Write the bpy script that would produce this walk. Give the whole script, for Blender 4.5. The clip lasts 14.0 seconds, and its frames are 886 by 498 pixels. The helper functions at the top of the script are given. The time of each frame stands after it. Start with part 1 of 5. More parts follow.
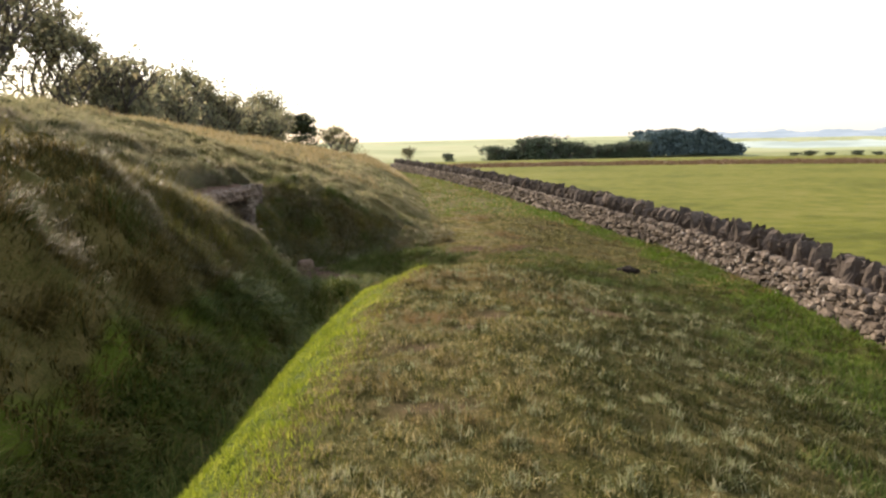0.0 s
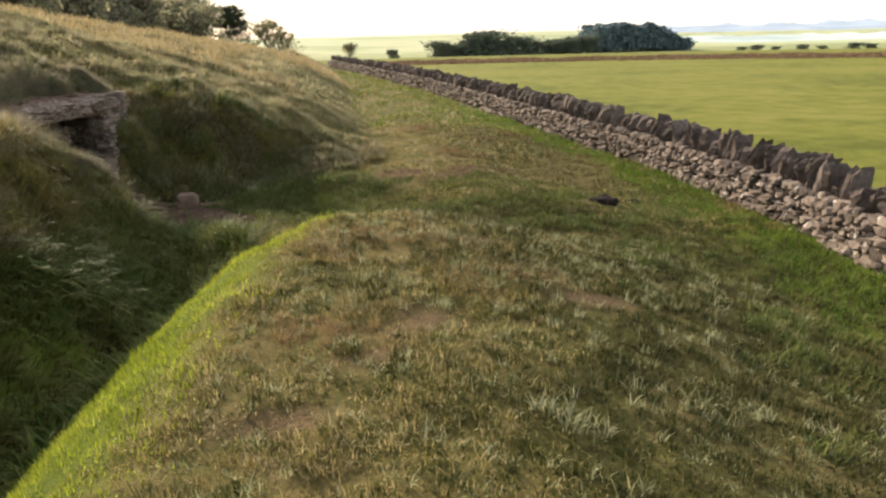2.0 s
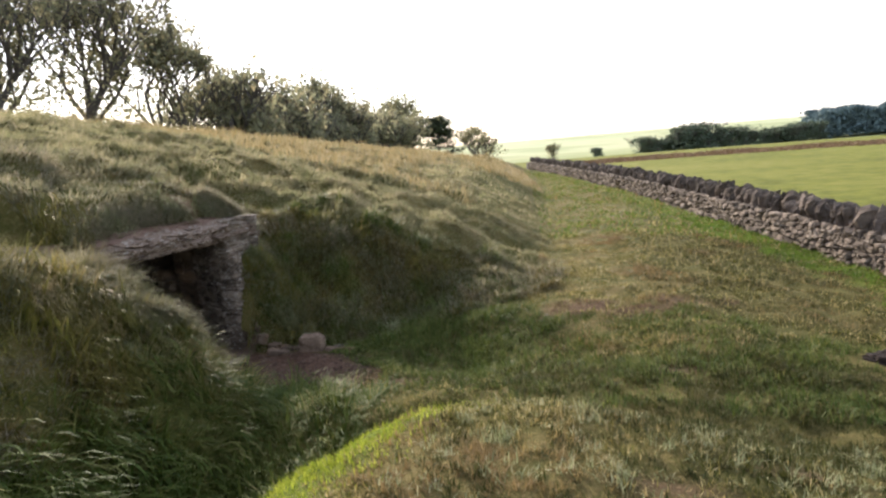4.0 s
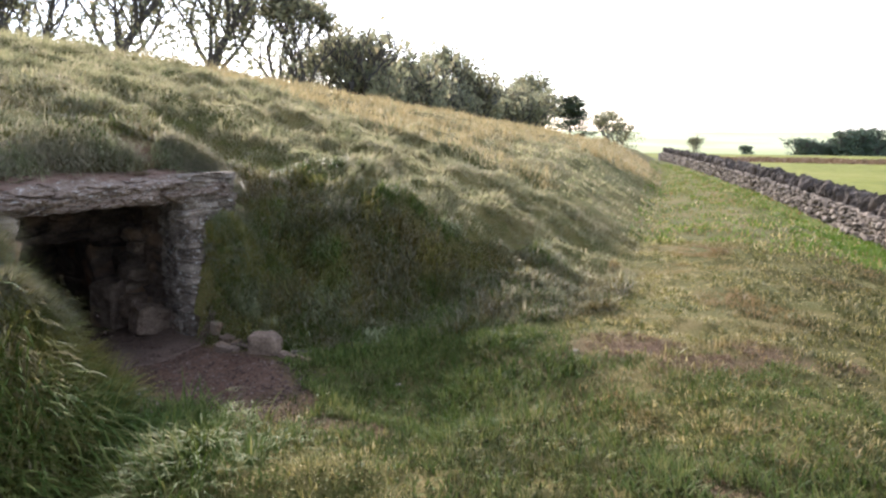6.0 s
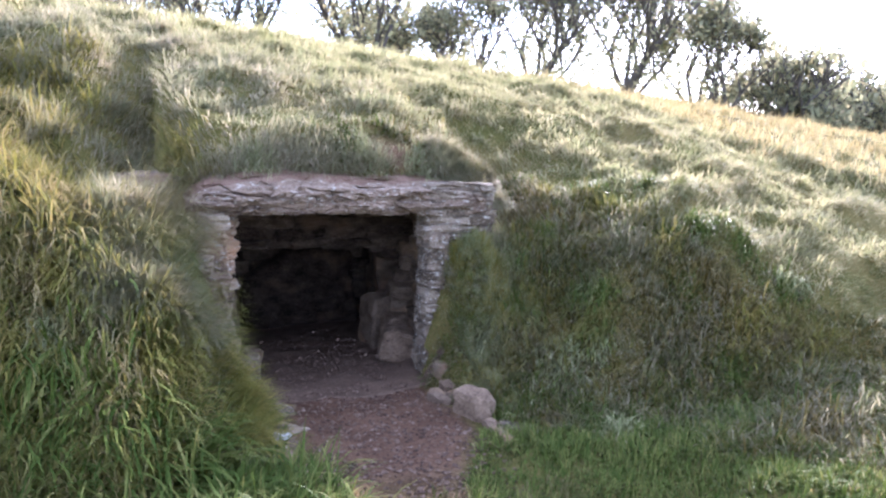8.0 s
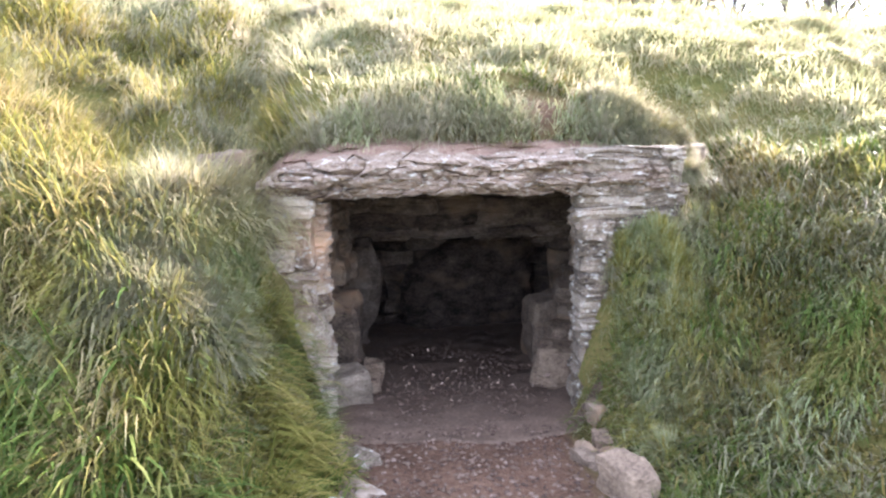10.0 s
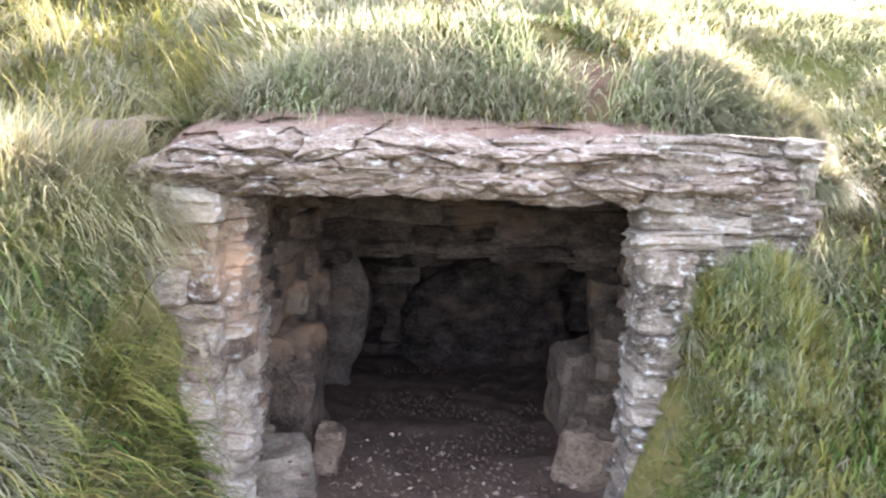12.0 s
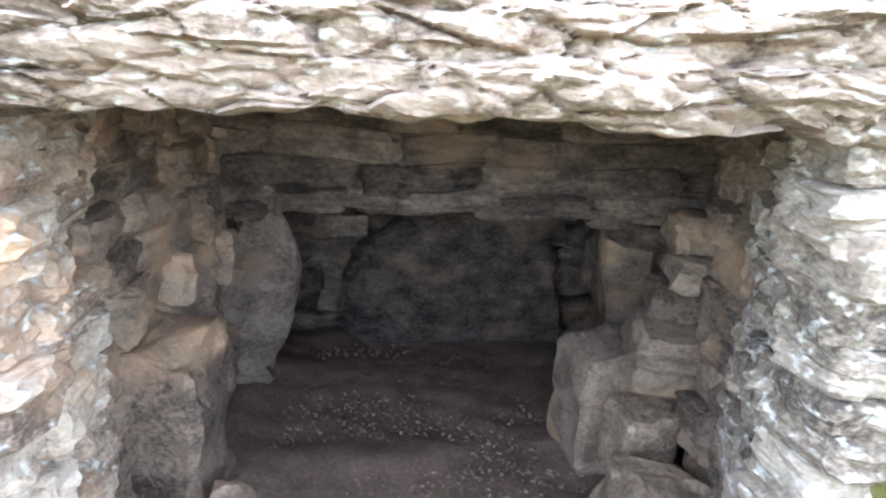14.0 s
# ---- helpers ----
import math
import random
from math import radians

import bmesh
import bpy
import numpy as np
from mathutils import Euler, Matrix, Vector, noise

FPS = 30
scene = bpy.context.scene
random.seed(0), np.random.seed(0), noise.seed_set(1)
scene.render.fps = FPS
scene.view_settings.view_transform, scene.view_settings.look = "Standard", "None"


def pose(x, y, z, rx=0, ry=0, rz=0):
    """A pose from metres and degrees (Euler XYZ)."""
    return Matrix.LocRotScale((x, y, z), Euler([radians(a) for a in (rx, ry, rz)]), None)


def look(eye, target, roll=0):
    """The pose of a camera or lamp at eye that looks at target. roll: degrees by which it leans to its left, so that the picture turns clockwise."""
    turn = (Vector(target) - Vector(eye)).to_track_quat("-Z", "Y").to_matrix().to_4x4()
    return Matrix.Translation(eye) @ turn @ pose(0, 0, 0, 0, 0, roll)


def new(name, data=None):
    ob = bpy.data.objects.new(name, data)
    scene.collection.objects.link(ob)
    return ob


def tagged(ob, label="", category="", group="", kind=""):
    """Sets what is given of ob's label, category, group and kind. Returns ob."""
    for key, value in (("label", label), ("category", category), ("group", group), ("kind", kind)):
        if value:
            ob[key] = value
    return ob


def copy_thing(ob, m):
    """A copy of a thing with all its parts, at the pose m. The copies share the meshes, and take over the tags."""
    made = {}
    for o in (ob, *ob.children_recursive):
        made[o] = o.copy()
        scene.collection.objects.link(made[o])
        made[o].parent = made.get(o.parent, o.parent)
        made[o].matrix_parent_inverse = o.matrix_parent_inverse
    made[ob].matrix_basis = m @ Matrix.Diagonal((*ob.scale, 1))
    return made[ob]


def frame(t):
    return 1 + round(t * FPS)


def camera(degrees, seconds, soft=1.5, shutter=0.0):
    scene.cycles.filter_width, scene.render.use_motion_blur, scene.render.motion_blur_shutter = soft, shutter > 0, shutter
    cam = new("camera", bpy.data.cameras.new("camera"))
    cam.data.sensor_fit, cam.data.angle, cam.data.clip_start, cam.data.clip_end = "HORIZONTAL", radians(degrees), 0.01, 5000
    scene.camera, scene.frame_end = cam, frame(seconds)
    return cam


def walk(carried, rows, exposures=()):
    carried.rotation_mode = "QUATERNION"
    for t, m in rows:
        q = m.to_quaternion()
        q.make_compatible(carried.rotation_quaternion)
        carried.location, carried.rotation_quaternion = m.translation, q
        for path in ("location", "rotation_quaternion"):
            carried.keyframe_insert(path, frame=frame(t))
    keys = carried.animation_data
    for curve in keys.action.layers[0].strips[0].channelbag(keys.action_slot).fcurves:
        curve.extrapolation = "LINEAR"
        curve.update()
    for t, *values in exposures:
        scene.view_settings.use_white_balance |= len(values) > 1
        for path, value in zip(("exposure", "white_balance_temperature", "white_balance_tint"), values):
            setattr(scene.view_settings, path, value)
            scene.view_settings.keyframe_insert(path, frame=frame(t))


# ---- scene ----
cam = camera(64.9, 14.0, soft=2.4)
METRES, EYE, TILT, LEAN, TURN = 12.0, 1.6, -8.8, 1.3, 0.0
ROWS = [
    (0.0, 0.0, 0.0, 0.0, -0.0, 0.0, -0.0),
    (0.5, 0.0058, 0.046, 0.0062, -1.87, -0.74, 0.17),
    (1.0, 0.0122, 0.0949, 0.0128, -3.11, -2.94, 1.31),
    (1.5, 0.0169, 0.1433, 0.0195, -0.72, -4.19, 0.35),
    (2.0, 0.0224, 0.1912, 0.0253, -4.28, -8.21, 0.83),
    (2.5, 0.0292, 0.2341, 0.0327, -0.17, -0.92, 0.34),
    (3.0, 0.0332, 0.2775, 0.0378, 2.76, 0.55, -2.57),
    (3.5, 0.0403, 0.319, 0.0438, 9.01, 0.28, 1.21),
    (6.0, 0.0865, 0.5216, 0.0612, 22.69, -1.99, -4.81),
    (6.5, 0.095, 0.5643, 0.0616, 25.61, -6.83, -4.26),
    (7.0, 0.0956, 0.6065, 0.0648, 34.89, -4.52, -6.87),
    (7.5, 0.0938, 0.6413, 0.0685, 48.23, -5.46, -8.6),
    (8.0, 0.0823, 0.6717, 0.071, 56.92, -3.95, -9.98),
    (8.5, 0.0668, 0.6988, 0.0748, 63.85, -6.17, -8.11),
    (9.0, 0.0507, 0.7232, 0.0761, 71.26, -7.93, -9.16),
    (11.5, -0.06, 0.7918, 0.0689, 80.64, -8.61, -7.71),
    (12.0, -0.0843, 0.7984, 0.0683, 81.13, -8.73, -10.85),
    (12.5, -0.1105, 0.801, 0.0651, 81.71, -10.07, -10.49),
    (13.0, -0.134, 0.8017, 0.0634, 78.18, -12.1, -8.46),
    (13.5, -0.1558, 0.8044, 0.0607, 77.64, -11.71, -9.02),
    (14.0, -0.1779, 0.8094, 0.0587, 76.38, -13.51, -11.49),
]
walk(cam, [(t, pose(0, 0, EYE, TILT, LEAN, TURN) @ pose(METRES * x, METRES * y, METRES * z, 90 + pitch, roll, yaw)) for t, x, y, z, yaw, pitch, roll in ROWS],
     exposures=[(0.0, 0.63, 6600, 15), (2.0, 0.78, 6650, 15), (2.5, 1.01, 6600, 15), (3.5, 0.89, 6200, 15), (6.0, 1.29, 5570, 16), (6.5, 1.78, 5450, 16), (7.0, 1.63, 5200, 23), (8.0, 2.30, 5180, 24), (8.5, 2.45, 5370, 21), (9.0, 2.70, 5600, 19), (11.5, 3.44, 5600, 18), (12.0, 3.44, 5600, 17), (13.0, 3.85, 5550, 13), (13.5, 4.05, 5500, 11), (14.0, 4.70, 5480, 9)])

# ---- light ----
SUN_YAW, SUN_UP = 35.0, 26.5
world = bpy.data.worlds.new("hazy_morning_sky")
scene.world = world
world.use_nodes = True
wn = world.node_tree
sky = wn.nodes.new("ShaderNodeTexSky")
sky.sky_type = 'NISHITA'
sky.sun_disc = False
sky.sun_elevation = radians(SUN_UP)
sky.sun_rotation = radians(-SUN_YAW)
sky.air_density, sky.dust_density, sky.ozone_density = 1.0, 0.8, 1.0
wn.nodes["Background"].inputs[1].default_value = 0.08
wn.links.new(sky.outputs[0], wn.nodes["Background"].inputs[0])
# thin white cloud over the whole sky
veil = wn.nodes.new("ShaderNodeBackground")
veil.inputs[0].default_value = (0.93, 0.97, 1.0, 1)
veil.inputs[1].default_value = 0.40
both = wn.nodes.new("ShaderNodeAddShader")
wn.links.new(wn.nodes["Background"].outputs[0], both.inputs[0])
wn.links.new(veil.outputs[0], both.inputs[1])
wn.links.new(both.outputs[0], wn.nodes["World Output"].inputs[0])

sun_data = bpy.data.lights.new("sun", 'SUN')
sun_data.energy, sun_data.angle, sun_data.color = 5.0, radians(0.8), (1.0, 0.87, 0.68)
sun = new("sun", sun_data)
to_sun = Vector((-math.sin(radians(SUN_YAW)) * math.cos(radians(SUN_UP)),
                 math.cos(radians(SUN_YAW)) * math.cos(radians(SUN_UP)), math.sin(radians(SUN_UP))))
sun.matrix_world = look(to_sun * 100, (0, 0, 0))


# ---- materials ----
def material(name, ramp, scale=8.0, fine=60.0, rough=0.9, bump=0.3, bump_size=0.02, translucent=0.0,
             island=0.0, per_object=0.0, stretch=(1, 1, 1), stains=None, spots=None, fine_mix=0.35, world_space=True):
    """Noise at two scales through a colour ramp, with fine relief; optional spread per blade or per piece."""
    m = bpy.data.materials.new(name)
    m.use_nodes = True
    nt = m.node_tree
    N, L = nt.nodes, nt.links
    bsdf = N["Principled BSDF"]
    bsdf.inputs["Roughness"].default_value = rough
    bsdf.inputs["Specular IOR Level"].default_value = 0.08 if translucent else 0.25
    geo = N.new("ShaderNodeNewGeometry")
    tex = N.new("ShaderNodeTexCoord")
    mapping = N.new("ShaderNodeMapping")
    mapping.inputs["Scale"].default_value = stretch
    L.new(geo.outputs["Position"] if world_space else tex.outputs["Object"], mapping.inputs[0])
    big, small = N.new("ShaderNodeTexNoise"), N.new("ShaderNodeTexNoise")
    for n, s, d in ((big, scale, 5), (small, fine, 6)):
        n.inputs["Scale"].default_value, n.inputs["Detail"].default_value = s, d
        n.inputs["Roughness"].default_value = 0.65
        L.new(mapping.outputs[0], n.inputs["Vector"])
    mix = N.new("ShaderNodeMix")
    mix.inputs[0].default_value = fine_mix
    L.new(big.outputs[0], mix.inputs[2])
    L.new(small.outputs[0], mix.inputs[3])
    value = mix.outputs[0]
    for amount, source in ((island, geo.outputs["Random Per Island"]), (per_object, None)):
        if amount:
            if source is None:
                source = N.new("ShaderNodeObjectInfo").outputs["Random"]
            a = N.new("ShaderNodeMath")
            a.operation = 'MULTIPLY_ADD'
            a.inputs[1].default_value, a.inputs[2].default_value = amount, -amount / 2
            L.new(source, a.inputs[0])
            b = N.new("ShaderNodeMath")
            b.operation = 'ADD'
            L.new(value, b.inputs[0])
            L.new(a.outputs[0], b.inputs[1])
            value = b.outputs[0]
    cr = N.new("ShaderNodeValToRGB")
    cr.color_ramp.elements[0].position, cr.color_ramp.elements[0].color = ramp[0][0], (*ramp[0][1], 1)
    cr.color_ramp.elements[1].position, cr.color_ramp.elements[1].color = ramp[-1][0], (*ramp[-1][1], 1)
    for p, c in ramp[1:-1]:
        cr.color_ramp.elements.new(p).color = (*c, 1)
    L.new(value, cr.inputs[0])
    colour = cr.outputs[0]
    for layer in (stains, spots):
        if not layer:
            continue
        s_colour, s_scale, s_low, s_high = layer
        n = N.new("ShaderNodeTexNoise")
        n.inputs["Scale"].default_value, n.inputs["Detail"].default_value = s_scale, 4
        L.new(mapping.outputs[0], n.inputs["Vector"])
        r = N.new("ShaderNodeMapRange")
        r.inputs[1].default_value, r.inputs[2].default_value = s_low, s_high
        L.new(n.outputs[0], r.inputs[0])
        mx = N.new("ShaderNodeMix")
        mx.data_type = 'RGBA'
        L.new(r.outputs[0], mx.inputs[0])
        L.new(colour, mx.inputs[6])
        mx.inputs[7].default_value = (*s_colour, 1)
        colour = mx.outputs[2]
    L.new(colour, bsdf.inputs["Base Color"])
    if bump:
        bp = N.new("ShaderNodeBump")
        bp.inputs["Strength"].default_value, bp.inputs["Distance"].default_value = bump, bump_size
        L.new(mix.outputs[0], bp.inputs["Height"])
        L.new(bp.outputs[0], bsdf.inputs["Normal"])
    if translucent:
        tr = N.new("ShaderNodeBsdfTranslucent")
        L.new(colour, tr.inputs[0])
        ms = N.new("ShaderNodeMixShader")
        ms.inputs[0].default_value = translucent
        L.new(bsdf.outputs[0], ms.inputs[1])
        L.new(tr.outputs[0], ms.inputs[2])
        L.new(ms.outputs[0], N["Material Output"].inputs[0])
    return m


def ground_material():
    """Turf with worn soil and lush patches chosen by the masks stored on the mesh."""
    m = bpy.data.materials.new("turf_and_soil")
    m.use_nodes = True
    nt = m.node_tree
    N, L = nt.nodes, nt.links
    bsdf = N["Principled BSDF"]
    bsdf.inputs["Roughness"].default_value = 0.95
    bsdf.inputs["Specular IOR Level"].default_value = 0.1
    geo = N.new("ShaderNodeNewGeometry")

    def noise_node(s, d=5):
        n = N.new("ShaderNodeTexNoise")
        n.inputs["Scale"].default_value, n.inputs["Detail"].default_value = s, d
        n.inputs["Roughness"].default_value = 0.62
        L.new(geo.outputs["Position"], n.inputs["Vector"])
        return n.outputs[0]

    def ramp_node(v, *stops):
        c = N.new("ShaderNodeValToRGB")
        c.color_ramp.elements[0].position, c.color_ramp.elements[0].color = stops[0][0], (*stops[0][1], 1)
        c.color_ramp.elements[1].position, c.color_ramp.elements[1].color = stops[-1][0], (*stops[-1][1], 1)
        for p, k in stops[1:-1]:
            c.color_ramp.elements.new(p).color = (*k, 1)
        L.new(v, c.inputs[0])
        return c.outputs[0]

    def blend(f, a, b):
        x = N.new("ShaderNodeMix")
        x.data_type = 'RGBA'
        L.new(f, x.inputs[0]), L.new(a, x.inputs[6]), L.new(b, x.inputs[7])
        return x.outputs[2]

    def mean(a, b, f):
        x = N.new("ShaderNodeMix")
        x.inputs[0].default_value = f
        L.new(a, x.inputs[2]), L.new(b, x.inputs[3])
        return x.outputs[0]

    big, mid, fine = noise_node(0.7), noise_node(4.0), noise_node(45.0)
    v = mean(mean(big, mid, 0.45), fine, 0.35)
    turf = ramp_node(v, (0.34, (0.04, 0.043, 0.010)), (0.46, (0.085, 0.08, 0.02)), (0.54, (0.14, 0.11, 0.037)), (0.66, (0.19, 0.14, 0.06)))
    soil = ramp_node(mean(mid, fine, 0.5), (0.3, (0.05, 0.027, 0.017)), (0.53, (0.12, 0.068, 0.043)), (0.75, (0.21, 0.128, 0.085)))
    lush = ramp_node(v, (0.3, (0.055, 0.08, 0.010)), (0.6, (0.12, 0.15, 0.018)), (0.8, (0.18, 0.19, 0.04)))
    field = ramp_node(mean(noise_node(0.12), noise_node(1.3), 0.55), (0.38, (0.10, 0.11, 0.016)), (0.5, (0.155, 0.16, 0.024)), (0.62, (0.205, 0.19, 0.045)))
    att = N.new("ShaderNodeAttribute")
    att.attribute_name = "zone"
    sep = N.new("ShaderNodeSeparateColor")
    L.new(att.outputs[0], sep.inputs[0])
    c = blend(sep.outputs[1], turf, lush)
    c = blend(sep.outputs[2], c, field)
    # pale stubble and pasture far off on the hill, with haze in the colour
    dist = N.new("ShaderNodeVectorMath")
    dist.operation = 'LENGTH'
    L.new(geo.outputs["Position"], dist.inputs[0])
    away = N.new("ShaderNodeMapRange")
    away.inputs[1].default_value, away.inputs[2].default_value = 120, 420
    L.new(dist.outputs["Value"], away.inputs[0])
    hazy_stubble = ramp_node(noise_node(0.006, 3), (0.42, (0.30, 0.33, 0.17)), (0.5, (0.42, 0.42, 0.24)), (0.58, (0.36, 0.40, 0.22)))
    c = blend(away.outputs[0], c, hazy_stubble)
    c = blend(sep.outputs[0], c, soil)
    L.new(c, bsdf.inputs["Base Color"])
    bp = N.new("ShaderNodeBump")
    bp.inputs["Strength"].default_value, bp.inputs["Distance"].default_value = 0.8, 0.03
    L.new(fine, bp.inputs["Height"])
    L.new(bp.outputs[0], bsdf.inputs["Normal"])
    return m


M_GROUND = ground_material()
M_MOWN = material("short_turf_blades", ((0.36, (0.0672, 0.0755, 0.015)), (0.45, (0.1607, 0.156, 0.0357)), (0.54, (0.2952, 0.2416, 0.0799)), (0.66, (0.5377, 0.4324, 0.2068))), 6.5, 26, 0.45, 0, translucent=0.42, island=0.34, fine_mix=0.45, stains=((0.27, 0.18, 0.08), 0.9, 0.48, 0.64))
# darker copy of the short turf; also holds shade of ground turned from the sun
M_OLIVE = material("deep_olive_turf", ((0.36, (0.0289, 0.0362, 0.0073)), (0.46, (0.0549, 0.0614, 0.0134)), (0.55, (0.0898, 0.085, 0.0251)), (0.68, (0.1564, 0.1319, 0.0558))), 4.5, 22, 0.6, 0, translucent=0.3, island=0.3, fine_mix=0.4)
M_STRIP = material("rich_green_blades", ((0.28, (0.05, 0.095, 0.010)), (0.5, (0.105, 0.175, 0.018)), (0.75, (0.21, 0.28, 0.045))), 2.6, 9, 0.55, 0, translucent=0.4, island=0.35)
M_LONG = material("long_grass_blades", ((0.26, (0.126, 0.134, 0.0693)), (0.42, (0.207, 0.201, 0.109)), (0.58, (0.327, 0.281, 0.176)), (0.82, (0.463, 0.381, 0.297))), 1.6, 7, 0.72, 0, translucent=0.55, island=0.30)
# lit copy of M_LONG: sun on the hill is put into the colour
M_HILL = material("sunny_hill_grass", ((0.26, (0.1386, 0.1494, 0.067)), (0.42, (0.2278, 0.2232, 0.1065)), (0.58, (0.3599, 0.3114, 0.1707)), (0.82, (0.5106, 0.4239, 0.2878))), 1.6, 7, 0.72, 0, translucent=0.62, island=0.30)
# brown grass, darkened so that the bank's shade sits in its colour
M_BANK = material("shaded_brown_grass", ((0.26, (0.0362, 0.0372, 0.0092)), (0.44, (0.0842, 0.0743, 0.0172)), (0.58, (0.1606, 0.1189, 0.0344)), (0.78, (0.2892, 0.208, 0.0746))), 1.6, 7, 0.6, 0, translucent=0.2, island=0.42)
M_LUSH = material("lush_grass_blades", ((0.27, (0.0506, 0.0791, 0.0147)), (0.5, (0.094, 0.1255, 0.0251)), (0.66, (0.1812, 0.1846, 0.0501)), (0.82, (0.3039, 0.2642, 0.096))), 2.2, 8, 0.56, 0, translucent=0.3, island=0.42)
M_WORN = material("trampled_brown_turf", ((0.3, (0.108, 0.068, 0.039)), (0.55, (0.225, 0.1403, 0.0819)), (0.8, (0.378, 0.255, 0.1638))), 3.0, 12, 0.7, 0, translucent=0.2, island=0.35)
# green of the ridge edge, with the sunlight on it put into the colour
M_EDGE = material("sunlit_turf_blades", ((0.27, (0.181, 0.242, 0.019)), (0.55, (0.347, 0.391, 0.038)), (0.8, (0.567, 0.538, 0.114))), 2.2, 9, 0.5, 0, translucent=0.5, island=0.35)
M_STRAW = material("bleached_straw_blades", ((0.25, (0.2029, 0.1663, 0.0786)), (0.55, (0.3035, 0.2548, 0.1264)), (0.85, (0.4309, 0.3727, 0.2162))), 0.9, 5, 0.6, 0, translucent=0.38, island=0.4)
M_SPUR = material("olive_bank_blades", ((0.26, (0.10, 0.105, 0.03)), (0.45, (0.175, 0.165, 0.05)), (0.6, (0.27, 0.225, 0.08)), (0.82, (0.40, 0.31, 0.135))), 1.6, 7, 0.7, 0, translucent=0.42, island=0.38)
M_FRESH = material("fresh_bank_blades", ((0.27, (0.1416, 0.1424, 0.0309)), (0.5, (0.2376, 0.2126, 0.0494)), (0.78, (0.4284, 0.3154, 0.1191))), 2.4, 9, 0.5, 0, translucent=0.42, island=0.38)
M_PALE = material("pale_green_blades", ((0.27, (0.2019, 0.2188, 0.1001)), (0.5, (0.3088, 0.3164, 0.1564)), (0.8, (0.5, 0.4526, 0.2737))), 2.6, 9, 0.5, 0, translucent=0.4, island=0.45)
M_DRY = material("dry_bent_blades", ((0.25, (0.2656, 0.2076, 0.09149)), (0.55, (0.399, 0.309, 0.1492)), (0.85, (0.5745, 0.4533, 0.2623))), 0.9, 5, 0.6, 0, translucent=0.38, island=0.4)
LIME = ((0.33, (0.048, 0.034, 0.024)), (0.43, (0.132, 0.098, 0.069)), (0.52, (0.2, 0.15, 0.11)), (0.61, (0.265, 0.208, 0.156)), (0.76, (0.37, 0.30, 0.235)))
M_STONE = material("weathered_limestone", LIME, 9, 70, 0.92, 1.0, 0.016, per_object=0.20, stretch=(1, 1, 1.8), stains=((0.34, 0.235, 0.165), 2.2, 0.56, 0.80), fine_mix=0.55, spots=((0.45, 0.40, 0.34), 26, 0.57, 0.70))
M_LINTEL = material("limestone_slab", ((0.34, (0.0416, 0.0267, 0.019)), (0.43, (0.1312, 0.0878, 0.0611)), (0.51, (0.208, 0.1457, 0.1037)), (0.6, (0.2858, 0.2095, 0.1533)), (0.7, (0.4161, 0.3163, 0.2461))), 11, 75, 0.92, 1.0, 0.018, stretch=(1, 1, 2.2), stains=((0.33, 0.235, 0.175), 3.0, 0.54, 0.78), fine_mix=0.55, spots=((0.45, 0.40, 0.34), 26, 0.57, 0.70))
# brown stone whose colour also takes up part of the chamber's dimness
M_INNER = material("darkened_limestone", ((0.33, (0.0371, 0.0247, 0.0166)), (0.45, (0.112, 0.0766, 0.053)), (0.56, (0.173, 0.121, 0.0834)), (0.72, (0.26, 0.192, 0.137))), 7, 60, 0.9, 1.0, 0.014, per_object=0.18, stretch=(1, 1, 1.6), stains=((0.33, 0.20, 0.115), 2.5, 0.54, 0.74), fine_mix=0.5)
# darker copy of the inner stone; the chamber's deep shade is in its colour
M_SHADED = material("chamber_shade_limestone", ((0.36, (0.012, 0.008, 0.006)), (0.46, (0.05, 0.034, 0.025)), (0.55, (0.085, 0.06, 0.044)), (0.68, (0.165, 0.122, 0.092))), 7, 45, 0.9, 1.0, 0.022, per_object=0.2, stretch=(1, 1, 1.6), stains=((0.15, 0.095, 0.06), 2.5, 0.54, 0.74), fine_mix=0.42)
M_LICHEN = material("lichen_white_limestone", ((0.32, (0.0771, 0.0501, 0.0335)), (0.43, (0.1895, 0.1314, 0.0924)), (0.55, (0.3008, 0.2259, 0.1619)), (0.72, (0.4628, 0.3762, 0.2904))), 9, 70, 0.92, 1.0, 0.016, per_object=0.28, stretch=(1, 1, 1.8), stains=((0.42, 0.25, 0.145), 2.2, 0.52, 0.74), fine_mix=0.55, spots=((0.45, 0.40, 0.34), 26, 0.57, 0.70))
M_TAN = material("brown_limestone", ((0.33, (0.056, 0.0367, 0.0239)), (0.46, (0.157, 0.106, 0.0707)), (0.58, (0.258, 0.178, 0.12)), (0.75, (0.381, 0.281, 0.198))), 8, 60, 0.92, 1.0, 0.016, stretch=(1, 1, 1.6), fine_mix=0.5)
M_BLOCK = material("tan_limestone", ((0.33, (0.064, 0.0447, 0.0311)), (0.46, (0.16, 0.119, 0.0851)), (0.58, (0.256, 0.196, 0.144)), (0.75, (0.384, 0.316, 0.244))), 8, 60, 0.92, 1.0, 0.016, stretch=(1, 1, 1.6), fine_mix=0.5)
M_WALL = material("lichened_wall_stone", ((0.27, (0.0494, 0.0381, 0.0288)), (0.42, (0.1111, 0.0867, 0.0655)), (0.58, (0.1859, 0.1436, 0.1091)), (0.78, (0.3203, 0.2657, 0.2101))), 4, 30, 0.95, 0.8, 0.02, per_object=0.30, island=0.0, spots=((0.55, 0.50, 0.44), 13, 0.60, 0.70))
